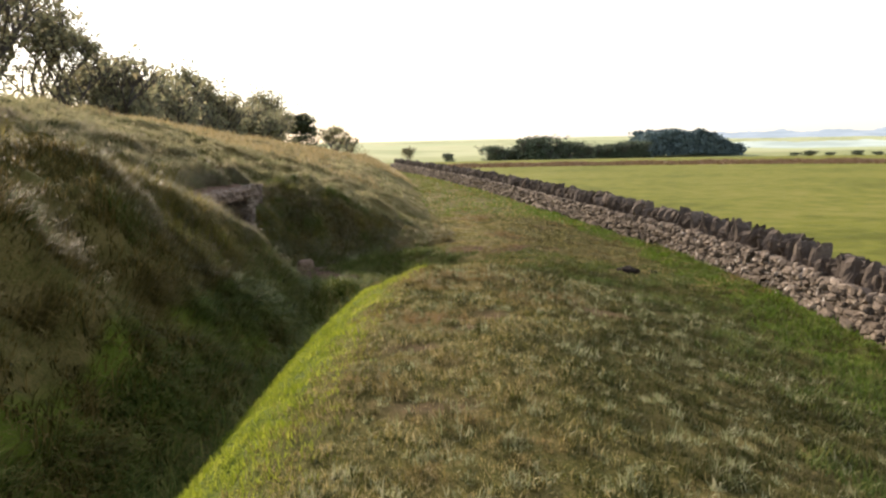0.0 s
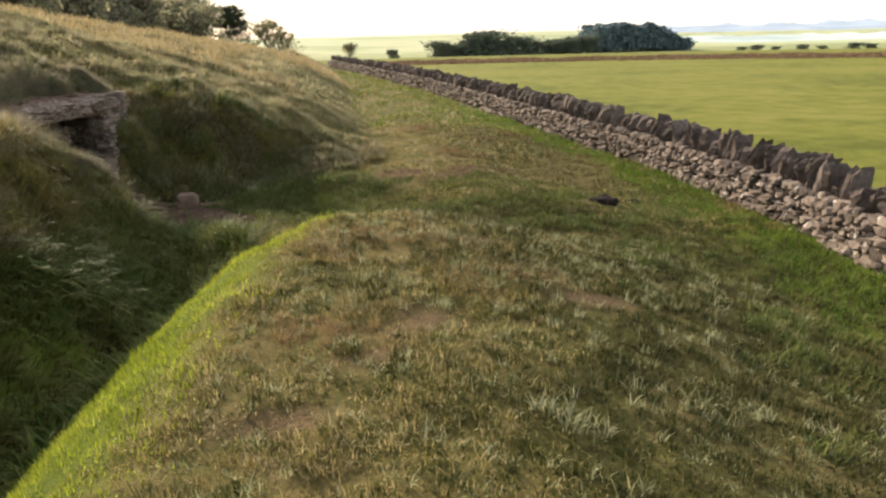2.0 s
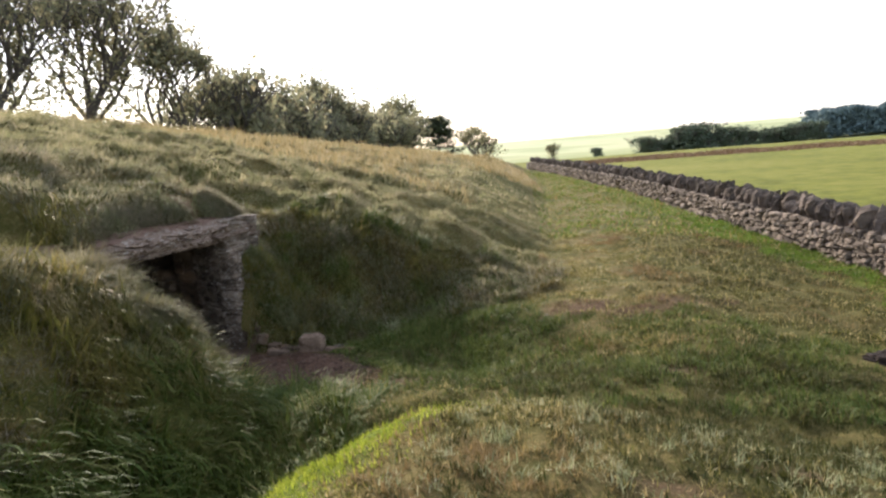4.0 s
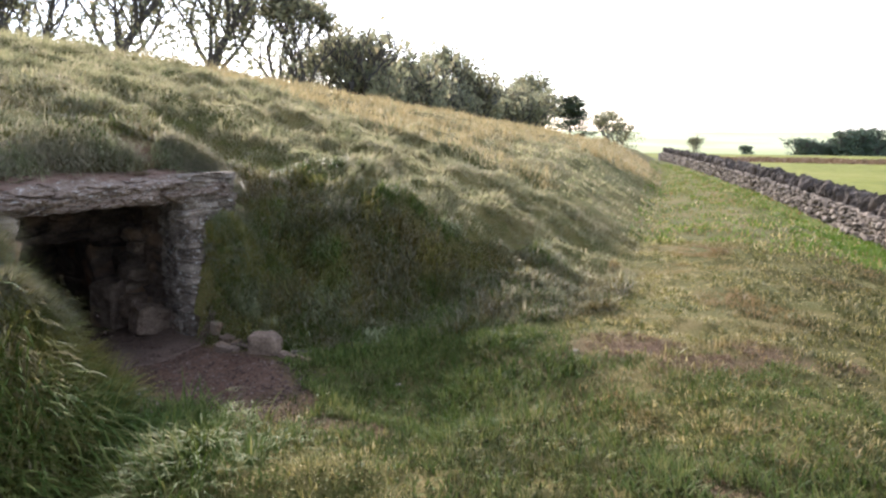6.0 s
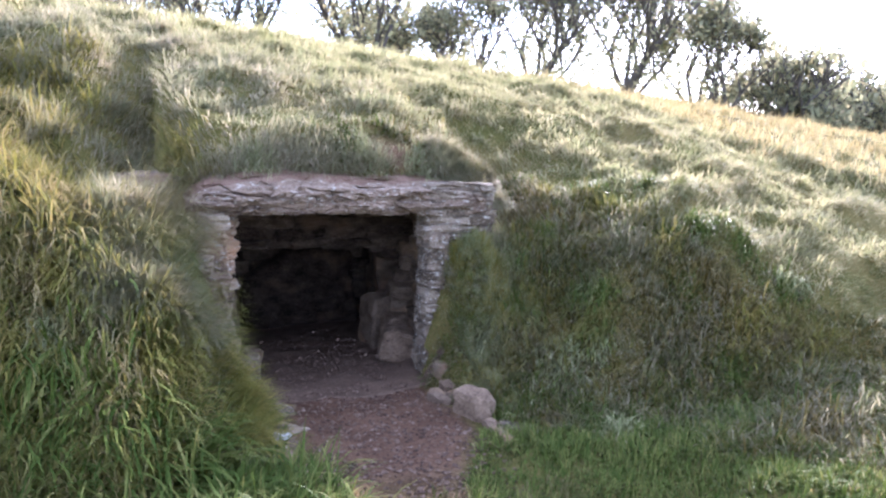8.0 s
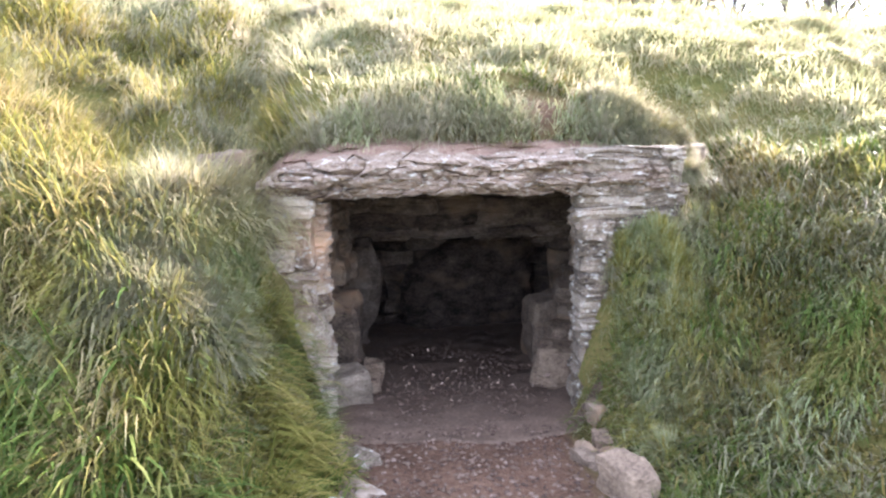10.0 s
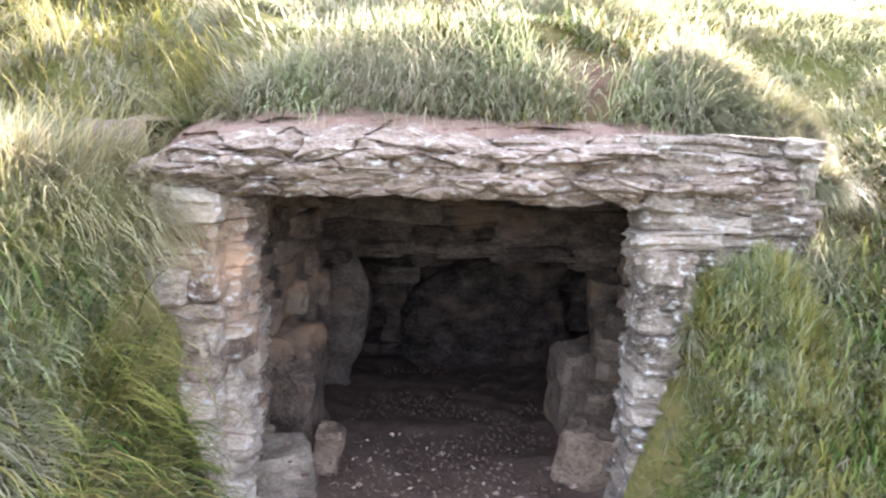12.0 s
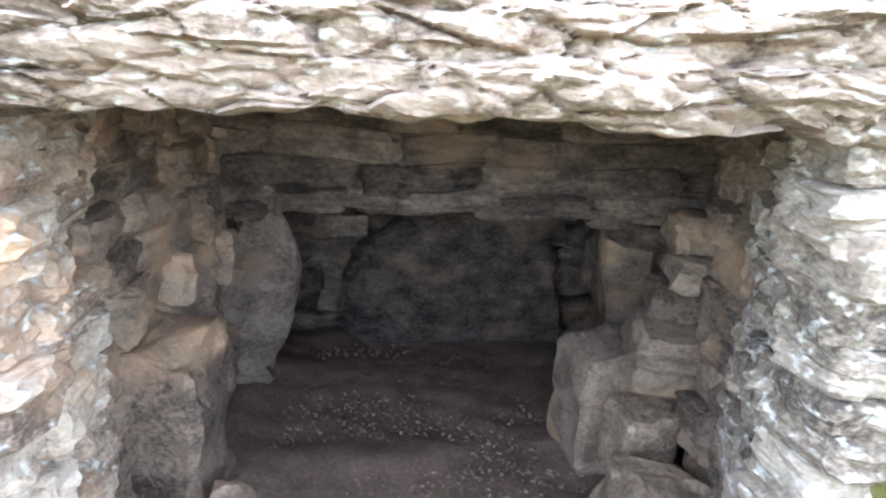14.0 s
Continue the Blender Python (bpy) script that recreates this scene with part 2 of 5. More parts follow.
M_WALL_FAR = material("lichened_wall_stone_far", ((0.27, (0.0494, 0.0381, 0.0288)), (0.42, (0.1111, 0.0867, 0.0655)), (0.58, (0.1859, 0.1436, 0.1091)), (0.78, (0.3203, 0.2657, 0.2101))), 4, 30, 0.95, 0.8, 0.02, island=0.30)
M_COPE = material("dark_lichened_cope", ((0.27, (0.031, 0.0233, 0.0184)), (0.42, (0.0744, 0.0569, 0.0446)), (0.58, (0.124, 0.0954, 0.0744)), (0.8, (0.2604, 0.2058, 0.1638))), 5, 30, 0.95, 0.8, 0.02, per_object=0.26)
M_COPE_FAR = material("dark_lichened_cope_far", ((0.27, (0.031, 0.0233, 0.0184)), (0.42, (0.0744, 0.0569, 0.0446)), (0.58, (0.124, 0.0954, 0.0744)), (0.8, (0.2604, 0.2058, 0.1638))), 5, 30, 0.95, 0.8, 0.02, island=0.26)
M_SLABTOP = material("earthy_slab_top", ((0.32, (0.078, 0.0434, 0.029)), (0.5, (0.156, 0.0945, 0.066)), (0.68, (0.2418, 0.161, 0.1188))), 5, 60, 0.95, 0.8, 0.01, fine_mix=0.5)
M_DARK = material("wall_hearting", ((0.3, (0.05, 0.042, 0.035)), (0.7, (0.14, 0.12, 0.10))), 9, 50, 0.95, 0.5, 0.02)
M_SOIL = material("bare_soil", ((0.3, (0.042, 0.026, 0.017)), (0.55, (0.10, 0.062, 0.041)), (0.75, (0.175, 0.118, 0.084))), 5, 50, 0.97, 0.9, 0.012, fine_mix=0.5)
M_EARTH = material("trodden_chamber_earth", ((0.3, (0.0475, 0.0294, 0.0202)), (0.52, (0.114, 0.0735, 0.0504)), (0.74, (0.1995, 0.1365, 0.0986))), 5, 50, 0.95, 0.9, 0.012, fine_mix=0.5)
M_MOLE = material("dark_crumbly_soil", ((0.3, (0.01, 0.00675, 0.0045)), (0.7, (0.035, 0.0225, 0.0158))), 14, 60, 0.97, 0.9, 0.02)
M_BARK = material("grey_bark", ((0.3, (0.056, 0.0469, 0.039)), (0.7, (0.156, 0.1345, 0.117))), 4, 30, 0.9, 0.6, 0.02)
M_LEAF = material("autumn_leaves", ((0.25, (0.1584, 0.1673, 0.0966)), (0.5, (0.2746, 0.2657, 0.1554)), (0.7, (0.3907, 0.3296, 0.189)), (0.9, (0.4963, 0.3936, 0.2352))), 0.5, 2.5, 0.6, 0, translucent=0.55, island=0.35)
# the far wood's pale blue cast is distance haze put into its leaf colour
M_WOOD = material("hazy_woodland_leaves", ((0.25, (0.1029, 0.1439, 0.1507)), (0.8, (0.1934, 0.2541, 0.2511))), 0.15, 1.0, 0.7, 0, translucent=0.2, island=0.25)
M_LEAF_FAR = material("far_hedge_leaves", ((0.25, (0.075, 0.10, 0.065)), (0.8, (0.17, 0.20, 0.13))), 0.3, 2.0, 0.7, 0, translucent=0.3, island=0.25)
M_LEAF_DARK = material("dark_evergreen_leaves", ((0.25, (0.035, 0.045, 0.025)), (0.8, (0.08, 0.09, 0.045))), 0.5, 4, 0.6, 0, translucent=0.15, island=0.3)


# ---- the lie of the land ----
def value_noise(x, y, seed):
    """Smooth lattice noise between -1 and 1."""
    xi, yi = np.floor(x).astype(np.int64), np.floor(y).astype(np.int64)
    fx, fy = x - xi, y - yi
    fx, fy = fx * fx * (3 - 2 * fx), fy * fy * (3 - 2 * fy)

    def corner(a, b):
        k = (a * 374761393 + b * 668265263 + seed * 982451653) & 0x7fffffff
        k = ((k ^ (k >> 13)) * 1274126177) & 0x7fffffff
        return ((k ^ (k >> 16)) % 65536) / 32768.0 - 1
    lo = corner(xi, yi) * (1 - fx) + corner(xi + 1, yi) * fx
    hi = corner(xi, yi + 1) * (1 - fx) + corner(xi + 1, yi + 1) * fx
    return lo * (1 - fy) + hi * fy


def step(a, b, v):
    k = np.clip((v - a) / (b - a), 0, 1)
    return k * k * (3 - 2 * k)


def smooth_min(a, b, k):
    h = np.clip(0.5 + 0.5 * (b - a) / k, 0, 1)
    return b * (1 - h) + a * h - k * h * (1 - h)


PORTAL = np.array([-3.03, 9.93])
ALONG = np.array([0.163, 0.987])     # to the right as one faces the doorway
INWARD = np.array([-0.987, 0.163])


def to_portal(x, y):
    return (x - PORTAL[0]) * ALONG[0] + (y - PORTAL[1]) * ALONG[1], (x - PORTAL[0]) * INWARD[0] + (y - PORTAL[1]) * INWARD[1]


def from_portal(u, v, z):
    return Vector((PORTAL[0] + u * ALONG[0] + v * INWARD[0], PORTAL[1] + u * ALONG[1] + v * INWARD[1], z))


P_YAW = math.degrees(math.atan2(ALONG[1], ALONG[0]))


def in_portal(u, v, z, turn=0.0, rx=0.0, ry=0.0):
    """A pose whose x axis runs along the doorway and whose y axis runs inward."""
    return Matrix.Translation(from_portal(u, v, z)) @ pose(0, 0, 0, 0, 0, P_YAW) @ pose(0, 0, 0, rx, ry, turn)


# foot of the banks that enclose the forecourt and the ditch
FOOT = [(-3.12, 9.32), (-2.62, 9.30), (-2.18, 9.20), (-1.92, 8.90), (-1.78, 8.45), (-1.62, 7.5), (-1.53, 6.2), (-1.50, 4.5), (-1.55, 2.5), (-1.75, 0.0), (-2.4, -8.0),
        (40, -8), (40, 60), (-4, 60), (-2.5, 40), (-0.9, 25.5), (-0.1, 18), (0.15, 13.5), (0.1, 12.1), (-0.3, 11.5), (-0.9, 10.98), (-1.35, 10.72), (-1.85, 10.48), (-2.45, 10.41), (-2.95, 10.40)]


def outside_foot(x, y):
    """Distance from the level floor, 0 inside it."""
    d = np.full(np.shape(x), 1e9)
    inside = np.zeros(np.shape(x), bool)
    for (x0, y0), (x1, y1) in zip(FOOT, FOOT[1:] + FOOT[:1]):
        ex, ey = x1 - x0, y1 - y0
        k = np.clip(((x - x0) * ex + (y - y0) * ey) / (ex * ex + ey * ey), 0, 1)
        d = np.minimum(d, np.hypot(x - x0 - k * ex, y - y0 - k * ey))
        cross = ((y0 > y) != (y1 > y)) & (x < (x1 - x0) * (y - y0) / (y1 - y0 + 1e-12) + x0)
        inside ^= cross
    return np.where(inside, 0.0, d)


def wall_line(y):
    """x of the near foot of the field wall."""
    return np.interp(y, [-30, 0, 6.6, 9.2, 13, 18.2, 24, 29, 40, 52, 70], [3.2, 4.05, 4.3, 4.42, 4.2, 3.25, 2.35, 1.5, -0.8, -3.4, -8])


def wall_base(y):
    return np.interp(y, [-10, 6, 14, 18, 29, 52], [-0.5, -0.5, -0.5, -0.46, -0.42, -0.42])


def mound(x, y):
    toe = 0.1 - 0.0325 * (y - 12)
    s = np.maximum(toe - x, 0)
    tail = np.clip((48.7 - y) / 38.6, 0, 1) ** 1.26
    tail = np.where(y < 10.1, 1.0, tail)
    high = 5.48 * tail * step(-34, -8, y) + 0.02
    z = -0.12 + high * (1 - np.exp(-s * 0.456 / high)) - 0.0276 * np.maximum(s - 8, 0)
    z = z + 0.4 * np.exp(-(((x + 1.7) / 0.9) ** 2 + ((y - 24.0) / 2.2) ** 2))
    far = step(15, 30, s)
    return z * (1 - far) - 0.3 * far


def rim(y):
    return np.interp(y, [-8, 0, 3, 6, 7.0, 7.8, 8.3, 8.7], [-1.3, -1.15, -1.08, -0.92, -0.78, -0.55, -0.2, 0.3])


def low_ground(x, y):
    a = -0.14 - 0.36 * step(0.6, 4.4, x)
    ridge = (0.33 + 0.04 * np.exp(-((y - 7.4) / 1.2) ** 2)) * (1 - step(7.55, 8.75, y + 0.28 * np.maximum(x, 0))) * (1 - step(0.3, 3.6, x))
    z = a + ridge
    z = z - 0.19 * np.exp(-((y - 9.95) / 0.72) ** 2) * (1 - step(-0.3, 1.8, x))
    r = rim(y)
    z = z - 0.17 * np.clip((r + 0.55 - x) / 0.55, 0, 1) ** 2 * (1 - step(8.0, 8.8, y))
    side = step(0.0, 0.75, r - x) * (1 - step(8.2, 8.9, y))
    z = z * (1 - side) + side * (-0.36 - 0.15 * (1 - step(7.2, 8.7, y)))
    fore = step(-0.2, -2.2, x) * step(8.2, 9.0, y)
    return z * (1 - fore) + fore * (-0.28 - 0.04 * step(-2.0, -3.0, x))


def far_land(x, y):
    """Fields that fall away behind the wall, and the hill beyond them."""
    r = np.hypot(x, y)
    az = np.degrees(np.arctan2(x, np.maximum(y, 1e-3)))
    field = -0.5 - 0.4 * step(10, 70, r)
    dip = -0.9 - 5.5 * step(70, 260, r)
    hill = dip + (6.5 + 0.0025 * np.minimum(r, 900)) * step(330, 900, r)
    vale = dip - 55 * step(300, 2400, r) + 50 * step(3000, 4600, r)
    k = step(17, 24, az)
    beyond = hill * (1 - k) + vale * k
    return np.where(r < 70, field, beyond)


def height(x, y, fine=True):
    x, y = np.asarray(x, float), np.asarray(y, float)
    low = low_ground(x, y)
    d = outside_foot(x, y)
    u, v = to_portal(x, y)
    near = np.exp(-np.hypot(np.maximum(np.abs(u) - 0.75, 0), v) / np.where(u < 0, 0.42, 0.40))
    hollow = step(9.9, 10.3, y) * (1 - step(12.6, 15.0, y))
    gentle = 0.85 * (1 - 0.5 * step(-1.6, 0.3, x) * step(9.5, 10.5, y)) + 0.05 + 0.20 * (1 - step(7.0, 8.3, y))
    dished = (0.40 + 0.62 * np.maximum(d - 0.55, 0) / np.maximum(d, 0.1)) * (1 - 0.42 * step(-2.1, -1.2, x) * (1 - step(0.9, 1.9, d)))
    rise = gentle * (1 - hollow) + dished * hollow
    bank = low + d * (rise + np.where(u < 0, 3.4, 2.9) * near) - 0.05 * step(0, 0.3, d)
    top = mound(x, y)
    z = np.where(d > 0, smooth_min(np.maximum(top, low), bank, 0.26 + 0.25 * step(9.8, 10.6, y) * step(0.15, 0.9, d)), low)
    z = np.where((x > -0.6) & (d > 0), np.maximum(low, z), z)
    roof = (u > -1.02) & (u < 1.16) & (v > 0.13) & (v < 3.6)
    z = np.where(roof, np.maximum(z, np.minimum(np.maximum(top, 1.08), 1.03 - 0.11 * step(-0.5, -0.95, u) - 0.05 * step(0.7, 1.0, u) - 0.22 * step(-0.6, -1.02, u) - 0.08 * step(0.6, 1.1, u) + 1.15 * np.maximum(v - 0.22, 0))), z)
    z = z - 0.06 * np.exp(-(((u - 0.42) / 0.15) ** 2 + ((v - 0.42) / 0.13) ** 2))
    wx = wall_line(y)
    base = wall_base(y)
    k = step(-1.4, -0.2, x - wx) * (np.abs(y) < 75)
    z = z * (1 - k) + base * k
    k2 = step(0.3, 4.0, x - wx)
    z = z * (1 - k2) + far_land(x, y) * k2
    r = np.hypot(x, y)
    k3 = step(40, 75, r)
    z = z * (1 - k3) + far_land(x, y) * k3
    if fine:
        rough = np.clip(d * 1.6, 0, 1) * (r < 60)
        chamber = (np.abs(u) < 0.95) & (v > -1.2) & (v < 0.6)
        rough = np.where(chamber, rough * 0.25, rough)
        rough = rough * (1 + 0.6 * step(9.0, 8.4, y) * (y > -3))
        z = z + 0.11 * np.clip(d * 2, 0, 1) * step(9.05, 8.5, y) * (y > -3) * (value_noise(x * 2.4, y * 2.1, 65) + 0.5 * value_noise(x * 5.2, y * 4.6, 66))
        z = z + rough * (0.06 * value_noise(x * 1.7, y * 1.7, 3) + 0.075 * value_noise(x * 3.1 + z * 3, y * 2.6, 4) + 0.035 * value_noise(x * 7.5, y * 6.5, 5))
        z = z + np.clip(1 - rough, 0, 1) * (r < 60) * (0.018 * value_noise(x * 1.3, y * 1.3, 6) + 0.022 * value_noise(x * 3.6, y * 3.6, 7) + 0.012 * value_noise(x * 9, y * 9, 8))
        z = z + np.clip(d - 0.5, 0, 1) * (r < 60) * step(9.0, 11.0, y) * 0.05 * (value_noise(x * 2.9 + 0.5 * y, y * 0.75, 67) + 0.6 * value_noise(x * 5.5 + y, y * 1.5, 68))
        z = z + (r >= 60) * step(70, 200, r) * 0.6 * value_noise(x / 60, y / 60, 9)
    return z


def masks(x, y):
    """Bare soil, lush grass and open field, each 0 to 1."""
    u, v = to_portal(x, y)
    n = value_noise(x * 2.3, y * 2.3, 21) * 0.5 + value_noise(x * 6, y * 6, 22) * 0.3
    width = 0.62 - 0.12 * step(0.0, 1.6, -v)
    soil = (1 - step(width - 0.12, width + 0.12, np.abs(u + 0.02 + 0.10 * np.minimum(v, 0)) + 0.06 * n)) * (v > -2.3) * (v < 0.12) * step(-2.2, -1.3, v + 0.3 * n)
    right = 0.52 - 0.42 * step(-0.9, -1.8, v)
    soil = soil * (1 - step(right - 0.09, right + 0.09, u + 0.10 * n))
    worn = 1.35 * np.exp(-(((x - 0.8) / 1.0) ** 2 + ((y - 10.95 - 0.34 * x) / 0.32) ** 2)) * step(-0.15, 0.4, n)
    trail = 0.6 * np.exp(-(((x + 0.75) / 0.5) ** 2 + ((y - 9.45) / 0.16) ** 2)) * step(-0.3, 0.2, n)
    scuff = sum(np.exp(-(((x - a) / b) ** 2 + ((y - c) / e) ** 2)) for a, c, b, e in
                ((0.34, 5.55, 0.27, 0.19), (0.10, 5.1, 0.16, 0.10), (0.84, 6.2, 0.18, 0.10), (1.36, 5.95, 0.36, 0.14), (-0.18, 4.6, 0.3, 0.12), (0.80, 6.9, 0.26, 0.10), (1.3, 7.2, 0.22, 0.07), (-0.1, 3.6, 0.3, 0.15), (1.06, 9.28, 0.2, 0.1)))
    hollow = 1.3 * np.exp(-(((u - 0.42) / 0.17) ** 2 + ((v - 0.40) / 0.14) ** 2))
    soil = np.clip(np.maximum.reduce([soil, worn * 0.75, trail, scuff * 0.75 * step(-0.45, 0.05, n), np.minimum(hollow, 1.0)]), 0, 1)
    wx = wall_line(y)
    lush = np.exp(-((x - wx + 0.35) / 0.5) ** 2) * step(-0.5, 0.3, n + 0.35) * 0.9
    # the ridge rim gets the bright green too, partly standing in for sun
    lush = np.maximum(lush, step(-0.45, 0.0, rim(y) - x + 0.1 * n) * (x > -2.3) * (1 - step(7.8, 8.5, y)))
    field = step(0.25, 0.6, x - wx) * 1.0
    field = np.maximum(field, step(45, 70, np.hypot(x, y)))
    return soil, np.clip(lush, 0, 1), field


def spaced(lo, hi, fine, reach, grow=1.16):
    inner = np.arange(lo, hi + fine / 2, fine)
    out, s, p = [], fine, 0.0
    while p < reach:
        s *= grow
        p += s
        out.append(p)
    out = np.array(out)
    return np.concatenate([(lo - out)[::-1], inner, hi + out])


def link_mesh(name, co, faces, mat, smooth=True):
    """A mesh object from arrays of corners and equal-sized faces."""
    me = bpy.data.meshes.new(name)
    n = faces.shape[1]
    me.vertices.add(len(co))
    me.vertices.foreach_set("co", np.ascontiguousarray(co, np.float32).ravel())
    me.loops.add(faces.size)
    me.loops.foreach_set("vertex_index", np.ascontiguousarray(faces, np.int32).ravel())
    me.polygons.add(len(faces))
    me.polygons.foreach_set("loop_start", np.arange(0, faces.size, n, dtype=np.int32))
    me.polygons.foreach_set("use_smooth", np.full(len(faces), smooth))
    me.materials.append(mat)
    me.update(calc_edges=True)
    me.validate()
    return new(name, me)


gx = spaced(-9.0, 5.2, 0.07, 4700)
gy = spaced(-1.0, 15.5, 0.07, 4700)
X, Y = np.meshgrid(gx, gy)
Z = height(X, Y)
idx = np.arange(X.size).reshape(X.shape)
quads = np.stack([idx[:-1, :-1], idx[:-1, 1:], idx[1:, 1:], idx[1:, :-1]], -1).reshape(-1, 4)
cx = X.ravel()[quads].mean(1)
cy = Y.ravel()[quads].mean(1)
cu, cv = to_portal(cx, cy)
rise = np.ptp(Z.ravel()[quads], axis=1)
doorway = (cu > -0.80) & (cu < 0.60) & (((rise > 0.35) & (cv > -0.15) & (cv < 0.2)) | ((cv > -0.12) & (cv < 0.17)))
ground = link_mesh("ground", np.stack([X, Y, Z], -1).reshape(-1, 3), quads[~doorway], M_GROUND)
zone = ground.data.attributes.new("zone", 'FLOAT_COLOR', 'POINT')
soil_m, lush_m, field_m = masks(X.ravel(), Y.ravel())
zone.data.foreach_set("color", np.stack([soil_m, lush_m, field_m, np.ones_like(soil_m)], -1).astype(np.float32).ravel())
tagged(ground, "rough turf over a grassy burial mound, worn path and fields", "ground", kind="structure")


# ---- shapes ----
def part(name, bm, mat, parent=None, label=""):
    me = bpy.data.meshes.new(name)
    bm.to_mesh(me)
    bm.free()
    me.materials.append(mat)
    ob = new(name, me)
    if parent:
        ob.parent = parent
    if label:
        ob["label"] = label
    return ob


def rock_bm(seed, cuts=2, rough=0.16, layered=0.0, rounded=0.35, size=(1, 1, 1), bevel=0.1, freq=2.2):
    """A broken stone about one unit across: a cut-up block pushed about by noise, with bedding ledges where layered."""
    bm = bmesh.new()
    bmesh.ops.create_cube(bm, size=1)
    bmesh.ops.bevel(bm, geom=bm.edges[:], offset=bevel, segments=1, affect='EDGES')
    if cuts:
        bmesh.ops.subdivide_edges(bm, edges=bm.edges[:], cuts=cuts, use_grid_fill=True)
    off = Vector((seed * 7.31, seed * 3.17, seed * 5.71))
    for v in bm.verts:
        p = v.co.copy()
        ball = p.normalized() * 0.5
        q = p.lerp(ball, rounded * 0.5)
        w = Vector((p.x * size[0], p.y * size[1], p.z * size[2]))
        n = noise.noise_vector(w * freq + off)
        n2 = noise.noise_vector(w * freq * 3.1 + off)
        q += (n * rough + n2 * rough * 0.4)
        if layered:
            ledge = noise.noise(Vector((w.x * 1.5, w.y * 1.5, math.floor(w.z * 22 + 0.8 * noise.noise(w * 3 + off)) * 3.7)) + off)
            q.x += layered * ledge * p.x
            q.y += layered * ledge * (1 if p.y > 0 else -1)
        v.co = q
    for f in bm.faces:
        f.smooth = False
    return bm


def rock_mesh(name, mat, seed, **kw):
    bm = rock_bm(seed, **kw)
    me = bpy.data.meshes.new(name)
    bmesh.ops.triangulate(bm, faces=bm.faces[:])
    bm.to_mesh(me)
    bm.free()
    me.materials.append(mat)
    return me


def piece(name, me, m, parent):
    ob = new(name, me)
    ob.parent = parent
    ob.matrix_basis = m
    return ob


def empty(name, at=(0, 0, 0)):
    ob = new(name)
    ob.location = at
    return ob


# ---- the stone doorway and its chamber ----
COARSE = [rock_mesh("stone", M_STONE, 10 + i, cuts=4, rough=0.10, layered=0.05, rounded=0.15, bevel=0.09) for i in range(9)]
PALE = [rock_mesh("pale_stone", M_LICHEN, 25 + i, cuts=4, rough=0.11, layered=0.05, rounded=0.2, bevel=0.1) for i in range(9)]
SHADED = [rock_mesh("shaded_stone", M_SHADED, 40 + i, cuts=4, rough=0.10, layered=0.05, rounded=0.2, bevel=0.10) for i in range(9)]
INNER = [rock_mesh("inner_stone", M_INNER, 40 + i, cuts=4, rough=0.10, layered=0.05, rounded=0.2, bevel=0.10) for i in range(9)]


def stone_panel(thing, meshes, place, length, z0, z1, courses, stone_len, depth, rng, tilt=0.0, left=None, right=None, bulge=0.03, ragged=0.5, name="stone"):
    """Rough coursed stones on a face: place(s, z) gives a pose, s along the face; each stone is a piece."""
    z = z0
    while z < z1:
        h = rng.uniform(*courses)
        s = (left(z) if left else 0.0) - rng.uniform(0, stone_len[0] * ragged)
        end = right(z) if right else length
        while s < end:
            ln = rng.uniform(*stone_len)
            if s + ln > end + 0.03:
                ln = max(end + 0.02 - s, stone_len[0] * 0.6)
            m = place(s + ln / 2, z + h / 2)
            m = m @ pose(0, rng.uniform(-bulge, bulge), 0, rng.uniform(-5, 5), tilt + rng.uniform(-5, 5), rng.uniform(-7, 7))
            m = m @ Matrix.Diagonal((ln * 1.2, depth * rng.uniform(0.85, 1.15), h * 1.2, 1))
            piece(name, rng.choice(meshes), m, thing)
            s += ln
        z += h
    return thing


rng = random.Random(5)

